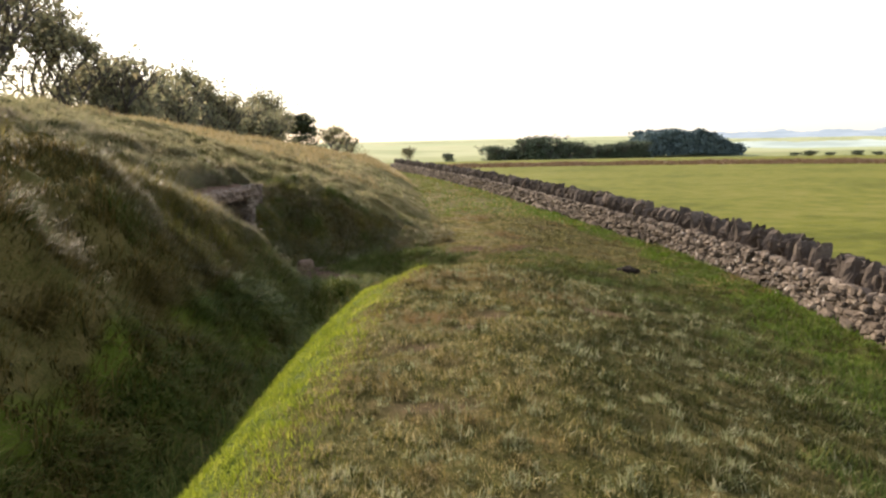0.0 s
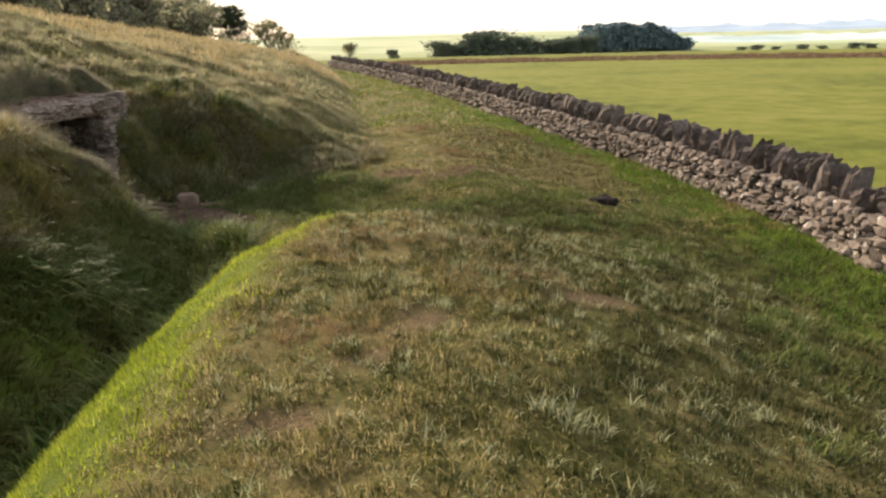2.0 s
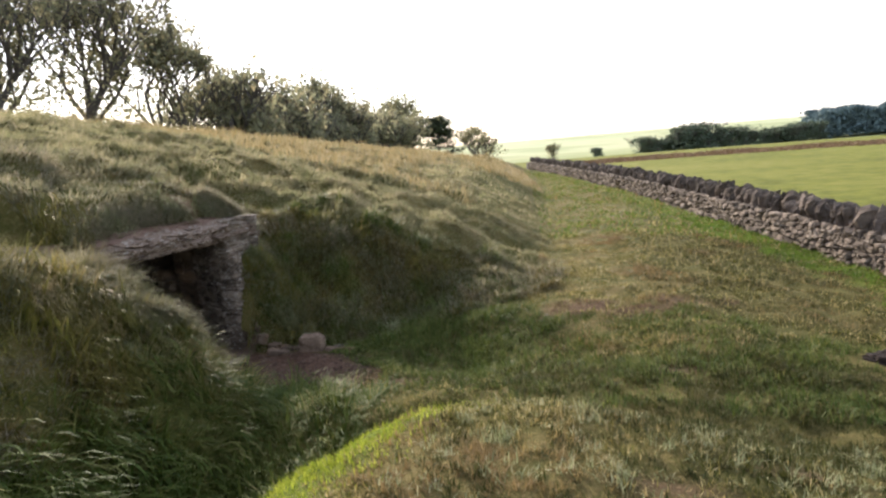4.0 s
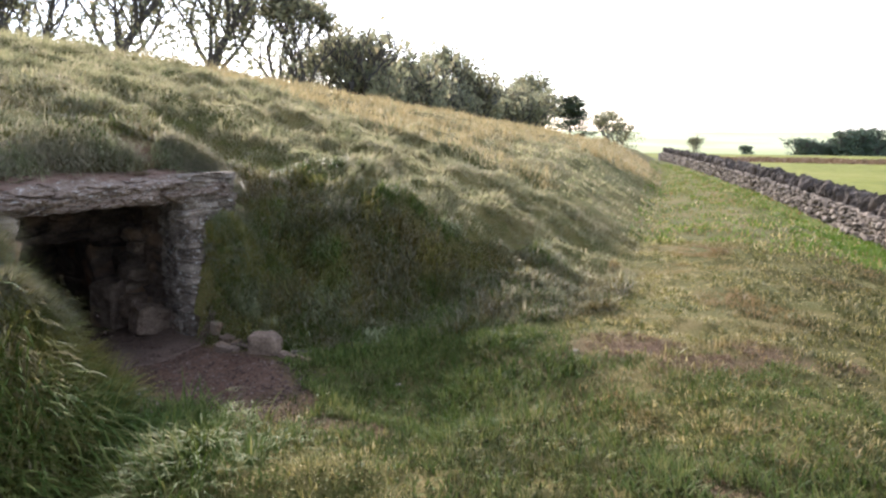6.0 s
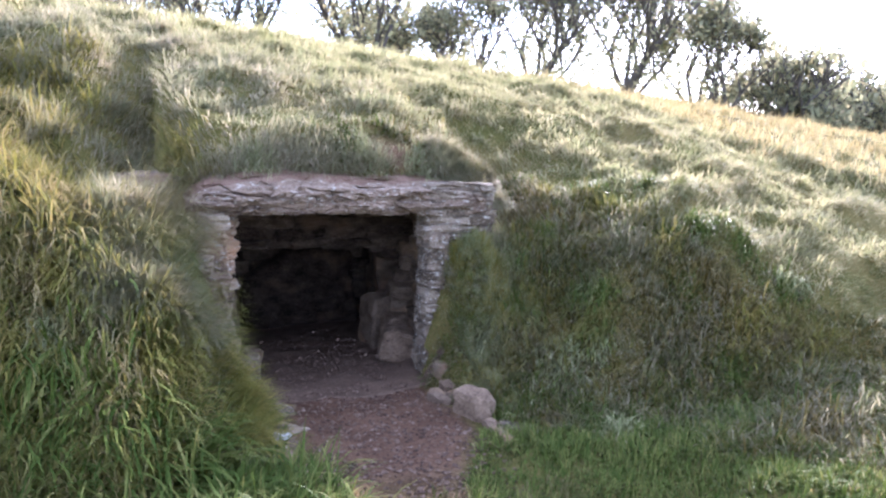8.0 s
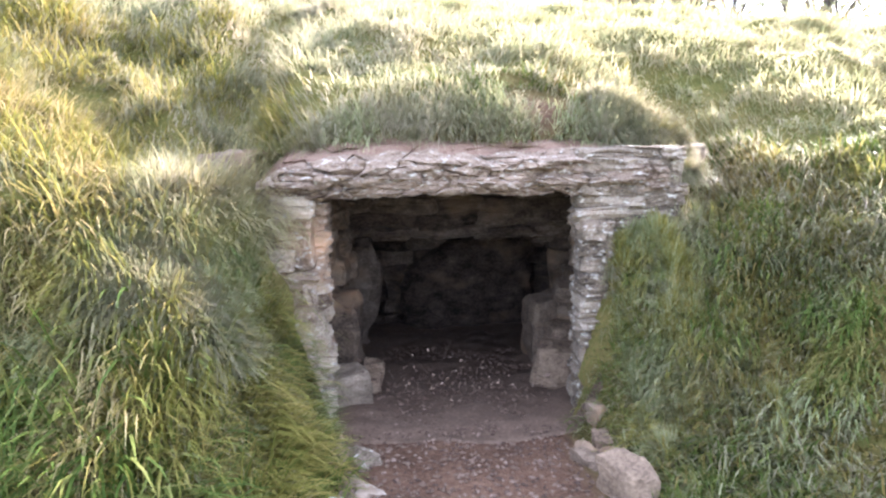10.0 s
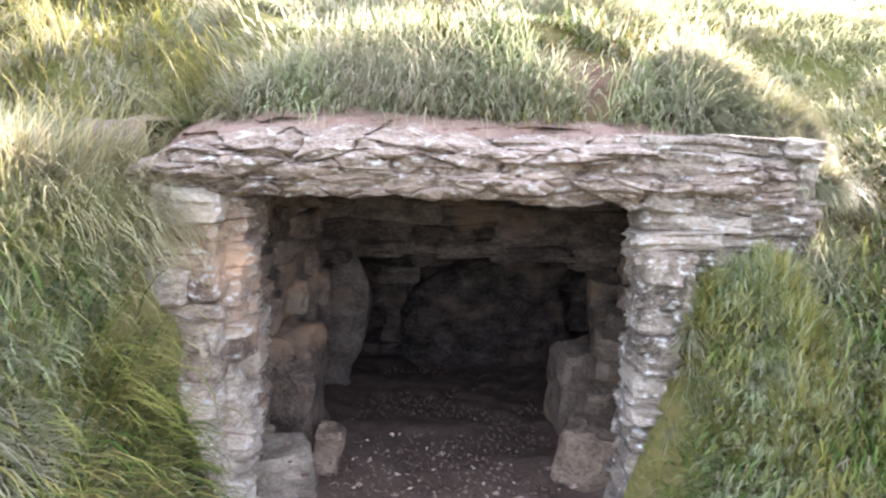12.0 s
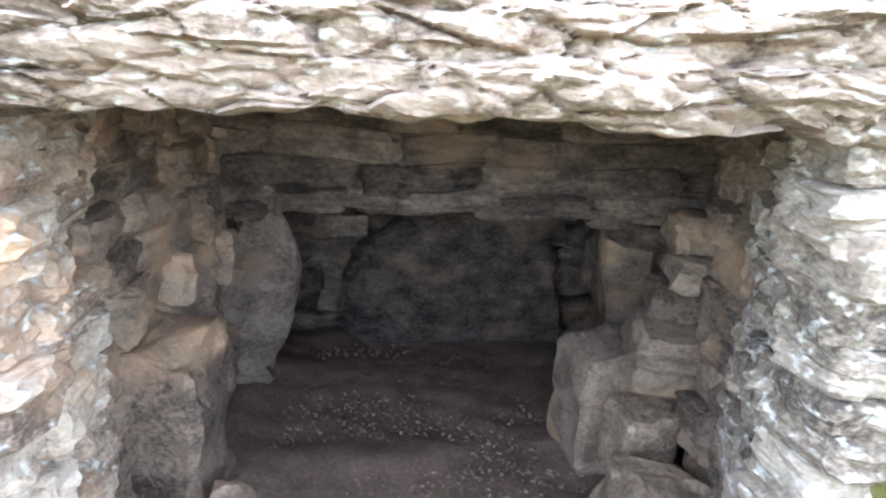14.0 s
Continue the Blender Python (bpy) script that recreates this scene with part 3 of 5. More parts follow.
# lintel: one long bedded slab
def lintel():
    bm = bmesh.new()
    nx, nz, ny = 250, 64, 22
    W0, W1 = -0.93, 0.98
    def profile(s, k):
        """Point of the slab's section at s along it, k running from the back of the top over the front to the back of the underside."""
        u = W0 + (W1 - W0) * s
        end = min(1.0, min(s, 1 - s) / 0.06)
        top = 1.035 + 0.03 * math.sin(math.pi * min(s * 1.15, 1)) - 0.10 * (1 - end) - 0.05 * max(0, 0.22 - s) / 0.22
        bottom = 0.795 + 0.025 * noise.noise(Vector((u * 5, 0, 3))) + 0.018 * noise.noise(Vector((u * 14, 0, 7))) + 0.015 * (1 - end)
        brow = 0.965 + 0.02 * noise.noise(Vector((u * 3, 2, 0))) - 0.05 * (1 - end) - 0.04 * max(0, 0.22 - s) / 0.22
        if k < 0.34:
            a = k / 0.34
            v, z = 0.46 - 0.43 * a, (top + 0.05) + (brow - top - 0.05) * a ** 1.5
        elif k < 0.72:
            a = (k - 0.34) / 0.38
            z = brow + (bottom - brow) * a
            v = 0.03 - 0.075 * math.sin(math.pi * min(1, a * 0.85 + 0.1)) ** 0.6
        else:
            a = (k - 0.72) / 0.28
            v, z = 0.01 + 0.42 * a, bottom + 0.015 * a
        worn = 0.25 + 0.75 * min(1.0, max(0.0, (k - 0.22) / 0.16))
        p = Vector((u * 2.3, v * 3, z * 9))
        bed = math.floor(z * 34 + 0.8 * noise.noise(Vector((u * 1.8, 1, z * 2))))
        ledge = noise.noise(Vector((u * 4.5, bed * 1.93, 0.5)))
        chip = noise.noise(Vector((u * 11, z * 26, v * 11)))
        warp = noise.noise_vector(Vector((u * 6, z * 12, 4))) * 0.55
        span, seeds = noise.voronoi(Vector((u * 6.5 + warp.x, z * 24 + warp.y, 0.5)))
        block = noise.cell(seeds[0] * 7.3) - 0.5
        edge = max(0.0, 1 - (span[1] - span[0]) / 0.22)
        v -= worn * (0.026 * ledge + 0.032 * block + 0.018 * chip + 0.012 * noise.noise(Vector((u * 34, z * 60, v * 30))) - 0.013 * edge ** 2)
        near, _ = noise.voronoi(Vector((u * 3.6 + 1.0 * noise.noise(Vector((u * 4, z * 9, 2))), z * 13 + 0.6 * noise.noise(Vector((u * 3, 5, 0))), v * 5)))
        crack = max(0.0, 1 - (near[1] - near[0]) / 0.16)
        v += worn * 0.016 * crack ** 2
        z += 0.010 * chip + 0.012 * noise.noise(p)
        return u, v, z
    n = nz + 2 * ny
    grid = []
    for i in range(nx + 1):
        col = []
        for j in range(n + 1):
            u, v, z = profile(i / nx, j / n)
            col.append(bm.verts.new(from_portal(u, v, z)))
        grid.append(col)
    for i in range(nx):
        for j in range(n):
            bm.faces.new((grid[i][j], grid[i][j + 1], grid[i + 1][j + 1], grid[i + 1][j]))
        bm.faces.new((grid[i][n], grid[i][0], grid[i + 1][0], grid[i + 1][n]))
    bm.faces.new(grid[0]), bm.faces.new(list(reversed(grid[nx])))
    bmesh.ops.recalc_face_normals(bm, faces=bm.faces[:])
    ob = part("lintel_stone", bm, M_LINTEL)
    ob.data.materials.append(M_SLABTOP)
    per = n + 1
    for p in ob.data.polygons:
        i, j = divmod(p.index, per)
        if i < nx and j < n * (0.285 + 0.05 * noise.noise(Vector((i * 0.06, j * 0.15, 3)))):
            p.material_index = 1
    return tagged(ob, "long weathered limestone lintel slab over the tomb doorway", "lintel")


lintel()

# jambs, coursed from thin limestone
jamb_left = tagged(empty("jamb_left", from_portal(-0.74, 0.1, -0.4)), "pale rubble limestone door jamb half hidden by grass", "wall", kind="structure")
jamb_right = tagged(empty("jamb_right", from_portal(0.66, 0.1, -0.4)), "thin-bedded drystone door jamb beside the tomb doorway", "wall", kind="structure")


def under(thing, m):
    return thing.matrix_basis.inverted() @ m


for thing in (jamb_left, jamb_right):
    thing.matrix_basis = Matrix.Translation(thing.location)

# front faces
stone_panel(jamb_left, PALE, lambda s, z: under(jamb_left, in_portal(-1.055 + s, 0.08 + 0.03 * (z - 0.3), z)), 0.34, -0.42, 0.80, (0.05, 0.14), (0.08, 0.20), 0.20, rng, right=lambda z: 0.34 - 0.02 * (z < 0.2))
stone_panel(jamb_right, COARSE, lambda s, z: under(jamb_right, in_portal(0.59 + s, 0.08, z)), 0.13, -0.42, 0.64, (0.035, 0.085), (0.08, 0.17), 0.20, rng, tilt=3, bulge=0.014, ragged=0.12)
stone_panel(jamb_right, COARSE, lambda s, z: under(jamb_right, in_portal(0.58 + s, 0.10, z)), 0.45, 0.62, 0.97, (0.035, 0.07), (0.10, 0.22), 0.20, rng, right=lambda z: 0.46, bulge=0.014, ragged=0.12)
# reveals running inward
stone_panel(jamb_left, PALE, lambda s, z: under(jamb_left, in_portal(-0.745 - 0.13 * s, 0.13 + s, z, 90)), 0.45, -0.45, 0.80, (0.04, 0.10), (0.08, 0.20), 0.20, rng)
stone_panel(jamb_right, COARSE, lambda s, z: under(jamb_right, in_portal(0.665 + 0.42 * s, 0.12 + 0.92 * s, z, 66)), 0.50, -0.45, 0.80, (0.03, 0.07), (0.10, 0.22), 0.20, rng, bulge=0.014, ragged=0.12)

# chamber walls of rougher, browner stone, darkened in colour for the dimness inside
chamber_left = tagged(empty("chamber_wall_left"), "rough brown drystone side wall inside the tomb chamber", "wall", kind="structure")
chamber_right = tagged(empty("chamber_wall_right"), "rough brown drystone side wall inside the tomb chamber", "wall", kind="structure")
chamber_back = tagged(empty("chamber_wall_back"), "dark drystone end wall above the chamber's back slab", "wall", kind="structure")
inner_lintel = tagged(empty("inner_lintel_wall"), "layered drystone above the low inner opening of the chamber", "wall", kind="structure")
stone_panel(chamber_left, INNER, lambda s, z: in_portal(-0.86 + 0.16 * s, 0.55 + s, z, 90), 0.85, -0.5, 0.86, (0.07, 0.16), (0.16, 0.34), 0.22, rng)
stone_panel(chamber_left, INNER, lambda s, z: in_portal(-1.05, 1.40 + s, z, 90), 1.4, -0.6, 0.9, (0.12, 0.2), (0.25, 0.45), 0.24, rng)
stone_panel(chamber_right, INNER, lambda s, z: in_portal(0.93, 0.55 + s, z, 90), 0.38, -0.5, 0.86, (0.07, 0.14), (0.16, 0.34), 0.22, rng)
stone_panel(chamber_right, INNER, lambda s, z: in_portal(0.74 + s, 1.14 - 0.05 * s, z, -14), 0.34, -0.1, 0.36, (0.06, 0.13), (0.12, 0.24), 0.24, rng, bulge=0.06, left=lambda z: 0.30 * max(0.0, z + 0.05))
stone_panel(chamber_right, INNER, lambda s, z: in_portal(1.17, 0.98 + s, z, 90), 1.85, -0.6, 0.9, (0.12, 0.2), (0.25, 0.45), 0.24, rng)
stone_panel(chamber_back, SHADED, lambda s, z: in_portal(-1.2 + s, 2.95, z), 2.4, -0.6, 0.9, (0.1, 0.18), (0.2, 0.4), 0.24, rng)
stone_panel(inner_lintel, SHADED, lambda s, z: in_portal(-1.05 + s, 1.50, z), 2.2, 0.40, 0.88, (0.06, 0.11), (0.2, 0.42), 0.25, rng, bulge=0.04)

stone_panel(inner_lintel, SHADED, lambda s, z: in_portal(-1.05 + s, 1.52, z), 0.62, 0.27, 0.42, (0.05, 0.09), (0.14, 0.30), 0.24, rng, bulge=0.05, right=lambda z: 0.30 + 2.2 * (z - 0.27))
stone_panel(inner_lintel, SHADED, lambda s, z: in_portal(0.55 + s, 1.52, z), 0.62, 0.27, 0.42, (0.05, 0.09), (0.14, 0.30), 0.24, rng, bulge=0.05, left=lambda z: 0.28 - 1.6 * (z - 0.27))


def slab(name, label, u, v, z, size, turn=0, rx=0, ry=0, seed=1, mat=None, category="stone", cuts=5, rough=0.10, layered=0.03):
    bm = rock_bm(seed, cuts=cuts + 2, rough=rough, layered=layered, rounded=0.25, size=size, bevel=0.08)
    for vert in bm.verts:
        q = Vector((vert.co.x * size[0], vert.co.y * size[1], vert.co.z * size[2]))
        vert.co = q + noise.noise_vector(q * 9 + Vector((seed, 0, 0))) * 0.022 + noise.noise_vector(q * 24) * 0.009
    ob = part(name, bm, mat or M_INNER)
    ob.matrix_basis = in_portal(u, v, z, turn, rx, ry)
    return tagged(ob, label, category)


back = slab("back_slab", "upright pointed limestone slab closing the tomb chamber", 0.26, 2.72, -0.18, (1.20, 0.24, 0.90), 0, -4, 0, 3, M_SHADED, cuts=8, rough=0.15, layered=0.06)
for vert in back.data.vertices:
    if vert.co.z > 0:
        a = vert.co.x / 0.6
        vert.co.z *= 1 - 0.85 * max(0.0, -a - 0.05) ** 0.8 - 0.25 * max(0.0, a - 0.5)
lean = slab("leaning_slab", "upright rounded brown slab leaning against the chamber side", -0.68, 1.95, -0.14, (0.38, 0.30, 0.92), 16, 4, 11, 4, M_SHADED, rough=0.22, layered=0.09)
for vert in lean.data.vertices:
    vert.co.x *= 1 - 0.45 * max(0.0, vert.co.z / 0.45) ** 2
slab("right_orthostat", "dark upright slab at the side of the chamber", 0.98, 1.95, -0.15, (0.22, 0.5, 0.9), -12, 0, -6, 6)
slab("squared_block", "squared brown block at the foot of the passage wall", 0.72, 1.25, -0.21, (0.36, 0.30, 0.44), 6, 0, 0, 7)
slab("tan_block", "tan squared stone set low in the passage wall", 0.71, 0.99, -0.21, (0.18, 0.20, 0.22), 8, 0, 3, 8, M_TAN)
slab("rounded_block", "rounded pale stone at the foot of the passage wall", 0.62, 0.62, -0.27, (0.30, 0.26, 0.26), -15, 0, 10, 9, M_TAN)
slab("passage_block", "low pale block beside the passage floor", -0.60, 0.40, -0.28, (0.26, 0.24, 0.24), 15, 5, -6, 10, M_BLOCK)
slab("step_stone", "flat brown stone wedged under the passage wall", -0.68, 0.92, -0.16, (0.30, 0.34, 0.62), -6, 0, 0, 11)
slab("pillar_stone", "narrow pale upright stone beside the passage floor", -0.47, 0.70, -0.34, (0.12, 0.16, 0.26), 0, 0, 5, 12, M_TAN)
for k, (v0, w) in enumerate(((0.62, 0.52), (1.12, 0.54), (1.66, 0.6), (2.25, 0.62), (2.85, 0.6))):
    slab("capstone", "heavy limestone capstone roofing the tomb chamber", 0.04, v0 + 0.05, 0.93, (2.7, w + 0.06, 0.17), 0, 0, 0, 60 + k, category="capstone", rough=0.05, cuts=6)

# earth behind the chamber stones and the trodden floor
def shell():
    bm = bmesh.new()
    rows = [(-0.98, 0.22), (-0.98, 1.38), (-1.28, 1.42), (-1.28, 3.15), (1.38, 3.15), (1.38, 0.95), (1.14, 0.90), (1.02, 0.22)]
    lo = [bm.verts.new(from_portal(u, v, -0.75)) for u, v in rows]
    hi = [bm.verts.new(from_portal(u, v, 1.00)) for u, v in rows]
    for a in range(len(rows) - 1):
        bm.faces.new((lo[a], lo[a + 1], hi[a + 1], hi[a]))
    bm.faces.new(hi)
    bmesh.ops.solidify(bm, geom=bm.faces[:], thickness=0.04)
    return tagged(part("chamber_earth", bm, M_SOIL), "dark packed earth behind the chamber stones", "wall", kind="structure")


shell()


def chamber_floor():
    us, vs = np.linspace(-1.25, 1.35, 70), np.linspace(-0.24, 3.1, 90)
    U, V = np.meshgrid(us, vs)
    P0 = PORTAL[0] + U * ALONG[0] + V * INWARD[0]
    P1 = PORTAL[1] + U * ALONG[1] + V * INWARD[1]
    Zf = -0.318 - 0.095 * V + 0.02 * value_noise(P0 * 4, P1 * 4, 31) + 0.012 * value_noise(P0 * 14, P1 * 14, 32) + 0.03 * step(0.4, 0.7, np.abs(U))
    k = step(-0.03, -0.16, V)
    inside = np.abs(U) < 0.66
    Zf = Zf * (1 - k) + np.where(inside, height(P0, P1) + 0.008 - 0.05 * step(-0.2, -0.24, V), -0.75) * k
    i = np.arange(U.size).reshape(U.shape)
    q = np.stack([i[:-1, :-1], i[:-1, 1:], i[1:, 1:], i[1:, :-1]], -1).reshape(-1, 4)
    ob = link_mesh("chamber_floor", np.stack([P0, P1, Zf], -1).reshape(-1, 3), q, M_EARTH)
    return tagged(ob, "dark trodden earth floor strewn with chippings", "floor", kind="structure")


chamber_floor()

# loose stones of the forecourt
def loose_stone(name, label, x, y, size, turn, seed, mat=M_STONE, sink=0.3, tilt=0, rough=0.21, rounded=0.4):
    bm = rock_bm(seed, cuts=3, rough=rough, layered=0.03, rounded=rounded, size=(1, 1, 1), bevel=0.12)
    for v in bm.verts:
        v.co = Vector((v.co.x * size[0], v.co.y * size[1], v.co.z * size[2]))
    ob = part(name, bm, mat)
    z = float(height(np.array([x]), np.array([y]))[0])
    ob.matrix_basis = pose(x, y, z + size[2] * (0.5 - sink), tilt, 0, turn)
    return tagged(ob, label, "stone")


M_CHALK = material("chalk_white_stone", ((0.3, (0.45, 0.43, 0.40)), (0.7, (0.72, 0.70, 0.67))), 9, 60, 0.9, 0.5, 0.01)
M_WHITE = material("bleached_limestone", ((0.3, (0.161, 0.116, 0.0785)), (0.7, (0.3381, 0.258, 0.1853))), 9, 60, 0.9, 0.5, 0.01)
loose_stone("white_stone", "small bleached white stone beside the passage", -2.29, 9.27, (0.09, 0.07, 0.07), 20, 21, M_CHALK, 0.2)
loose_stone("kerb_stone", "buried tan stone edging the passage floor", -2.45, 9.36, (0.22, 0.12, 0.12), 32, 22, sink=0.75, tilt=12)
loose_stone("kerb_stone", "buried tan stone edging the passage floor", -2.15, 9.22, (0.18, 0.11, 0.10), -28, 23, sink=0.7, tilt=-10)
loose_stone("kerb_stone", "buried tan stone edging the passage floor", -2.72, 9.40, (0.20, 0.12, 0.14), 25, 24, sink=0.7)
loose_stone("ledge_stone", "squared tan stone at the foot of the bank", -2.11, 10.33, (0.23, 0.15, 0.23), 12, 25, sink=0.38, tilt=8, mat=M_TAN, rough=0.12, rounded=0.12)
loose_stone("ledge_stone", "flat tan stone at the foot of the bank", -1.84, 10.40, (0.14, 0.11, 0.07), 50, 26, sink=0.6)
loose_stone("kerb_stone", "buried grey stone edging the passage floor", -2.45, 10.36, (0.24, 0.12, 0.14), 18, 27, sink=0.75, tilt=10, mat=M_INNER)
loose_stone("chalky_stone", "pale stone lying on the worn turf", -0.25, 11.19, (0.07, 0.05, 0.04), 30, 28, M_WHITE, 0.5, 15)
loose_stone("chalky_stone", "small pale stone in the worn turf", 0.05, 10.95, (0.05, 0.04, 0.03), 60, 29, M_WHITE, 0.5)
loose_stone("chalky_stone", "small pale stone in the trodden path", -0.95, 10.2, (0.05, 0.04, 0.03), 10, 30, M_WHITE, 0.5)

# low stone edging along both sides of the trodden passage
rk = random.Random(41)
for side, u_in, u_out, v_end in ((-1, -0.60, -0.47, -1.25), (1, 0.60, 0.56, -1.30)):
    v = -0.20
    while v > v_end:
        ln = rk.uniform(0.09, 0.20)
        k = v / v_end
        p = from_portal(u_in + (u_out - u_in) * k + rk.uniform(-0.02, 0.02), v - ln / 2, 0)
        loose_stone("kerb_stone", "earth-stained limestone kerb beside the trodden passage", p.x, p.y, (ln * 1.05, rk.uniform(0.06, 0.09), rk.uniform(0.10, 0.16) * (1 - 0.3 * k)),
                    P_YAW + 90 + rk.uniform(-14, 14), 120 + int(rk.uniform(0, 60)), sink=0.66, tilt=rk.uniform(-10, 10), mat=rk.choice((M_INNER, M_INNER, M_TAN)), rough=0.15, rounded=0.2)
        v -= ln * rk.uniform(0.95, 1.35)

# molehills
def molehill(x, y, r, seed):
    bm = bmesh.new()
    bmesh.ops.create_icosphere(bm, subdivisions=4, radius=1)
    for v in bm.verts:
        n = noise.noise(v.co * 2 + Vector((seed, 0, 0))) * 0.25 + noise.noise(v.co * 7 + Vector((seed, 2, 0))) * 0.15
        v.co = Vector((v.co.x * r * (1 + n), v.co.y * r * 0.8 * (1 + n), v.co.z * r * 0.38 * (1 + 1.3 * n)))
    ob = part("molehill", bm, M_MOLE)
    ob.location = (x, y, float(height(np.array([x]), np.array([y]))[0]) + 0.02)
    return tagged(ob, "small dark crumbly molehill on the turf", "molehill")


molehill(2.62, 9.85, 0.16, 1)
molehill(3.05, 10.1, 0.07, 2)


# gravel on the passage and chamber floor
def scatter_stones(name, count, box, size, mat, label, floor_z, seed):
    r = np.random.default_rng(seed)
    base = np.array([(1, 0, 0), (-1, 0, 0), (0, 1, 0), (0, -1, 0), (0, 0, 1), (0, 0, -1)], float)
    tris = np.array([(0, 2, 4), (2, 1, 4), (1, 3, 4), (3, 0, 4), (2, 0, 5), (1, 2, 5), (3, 1, 5), (0, 3, 5)])
    u, v = r.uniform(box[0], box[1], count), r.uniform(box[2], box[3], count)
    x = PORTAL[0] + u * ALONG[0] + v * INWARD[0]
    y = PORTAL[1] + u * ALONG[1] + v * INWARD[1]
    z = floor_z(x, y, u, v)
    s = r.uniform(*size, (count, 1, 1)) * r.uniform(0.5, 1.4, (count, 1, 3)) * np.array([1, 1, 0.6])
    a = r.uniform(0, 6.28, count)
    co = base[None] * s * r.uniform(0.7, 1.2, (count, 6, 1))
    ca, sa = np.cos(a)[:, None], np.sin(a)[:, None]
    co = np.stack([co[..., 0] * ca - co[..., 1] * sa + x[:, None], co[..., 0] * sa + co[..., 1] * ca + y[:, None], co[..., 2] + z[:, None]], -1)
    f = (tris[None] + 6 * np.arange(count)[:, None, None]).reshape(-1, 3)
    ob = link_mesh(name, co.reshape(-1, 3), f, mat, False)
    return tagged(ob, label, "gravel", kind="stuff")


M_CHIP = material("limestone_chippings", ((0.3, (0.06, 0.036, 0.025)), (0.6, (0.125, 0.08, 0.056)), (0.95, (0.215, 0.15, 0.115))), 12, 80, 0.95, 0, island=0.62)
scatter_stones("chamber_chippings", 4200, (-0.62, 0.66, -0.2, 2.6), (0.004, 0.013), M_CHIP, "small limestone chippings on the chamber floor", lambda x, y, u, v: -0.318 - 0.095 * v, 71)
scatter_stones("passage_chippings", 2600, (-0.5, 0.45, -2.0, 0.1), (0.004, 0.015), M_CHIP, "small limestone chippings on the trodden passage", lambda x, y, u, v: height(x, y) + 0.004, 72)


# ---- grass ----
def normals(x, y):
    e = 0.06
    dx = (height(x + e, y, False) - height(x - e, y, False)) / (2 * e)
    dy = (height(x, y + e, False) - height(x, y - e, False)) / (2 * e)
    return -dx, -dy


def blades(name, x, y, length, width, mat, label, seed, lean=0.5, droop=0.6, segments=2, spread=0.6, tilt=0.55, patch=0.0, patch_size=2.5):
    """Bent tapering blades rooted on the turf, combed down the slope and by patches."""
    r = np.random.default_rng(seed)
    n = len(x)
    z = height(x, y) - 0.01
    gx_, gy_ = normals(x, y)
    comb = np.pi * value_noise(x * 1.4, y * 1.4, seed % 7 + 40) * 1.6
    a = r.uniform(0, 2 * np.pi, n)
    dx = np.cos(a) * spread + gx_ * lean + 0.5 * np.cos(comb)
    dy = np.sin(a) * spread + gy_ * lean + 0.5 * np.sin(comb)
    k = np.hypot(dx, dy) + 1e-6
    dx, dy = dx / k, dy / k
    bend = np.clip(r.normal(tilt, 0.3, n), 0.05, 1.4)
    L = length * r.uniform(0.55, 1.25, n)
    if patch:
        tuft = value_noise(x * patch_size, y * patch_size, 51) * 0.6 + value_noise(x * patch_size * 2.7, y * patch_size * 2.7, 52) * 0.6
        L = L * np.clip(1 + patch * tuft, 0.25, 2.0)
    W = width * r.uniform(0.7, 1.3, n)
    sx, sy = -dy, dx
    co = np.zeros((n, 2 * segments + 1, 3))
    px, py, pz = x.copy(), y.copy(), z.copy()
    ang = bend * 0.7
    for s in range(segments + 1):
        f = s / segments
        w = W * (1 - 0.75 * f) / 2
        if s < segments:
            co[:, 2 * s] = np.stack([px - sx * w, py - sy * w, pz], -1)
            co[:, 2 * s + 1] = np.stack([px + sx * w, py + sy * w, pz], -1)
        else:
            co[:, 2 * s] = np.stack([px, py, pz], -1)
        px = px + dx * np.sin(ang) * L / segments
        py = py + dy * np.sin(ang) * L / segments
        pz = pz + np.cos(ang) * L / segments
        ang = ang + droop * bend * 2.0 / segments
    tri = []
    for s in range(segments - 1):
        b = 2 * s
        tri += [(b, b + 1, b + 3), (b, b + 3, b + 2)]
    b = 2 * (segments - 1)
    tri.append((b, b + 1, b + 2))
    f = (np.array(tri)[None] + (2 * segments + 1) * np.arange(n)[:, None, None]).reshape(-1, 3)
    ob = link_mesh(name, co.reshape(-1, 3), f, mat, True)
    return tagged(ob, label, "grass", kind="stuff")


def sprig(name, label, at, out, count, length, mat, seed):
    """A small fan of blades springing from a joint in a stone face."""
    r = np.random.default_rng(seed)
    co, fa = [], []
    for k in range(count):
        d = Vector((out[0] + r.normal(0, 0.45), out[1] + r.normal(0, 0.45), r.normal(0.35, 0.4))).normalized()
        side = d.cross(Vector((0, 0, 1))).normalized() * 0.0028
        a = Vector(at)
        L = length * r.uniform(0.5, 1.2)
        b = a + d * L * 0.55
        c = b + (d + Vector((0, 0, -0.8))).normalized() * L * 0.45
        n = len(co)
        co += [a - side, a + side, b + side * 0.8, b - side * 0.8, c, c]
        fa += [(n, n + 1, n + 2), (n, n + 2, n + 3), (n + 3, n + 2, n + 4)]
    ob = link_mesh(name, np.array([list(p) for p in co]), np.array(fa), mat)
    return tagged(ob, label, "grass", kind="stuff")


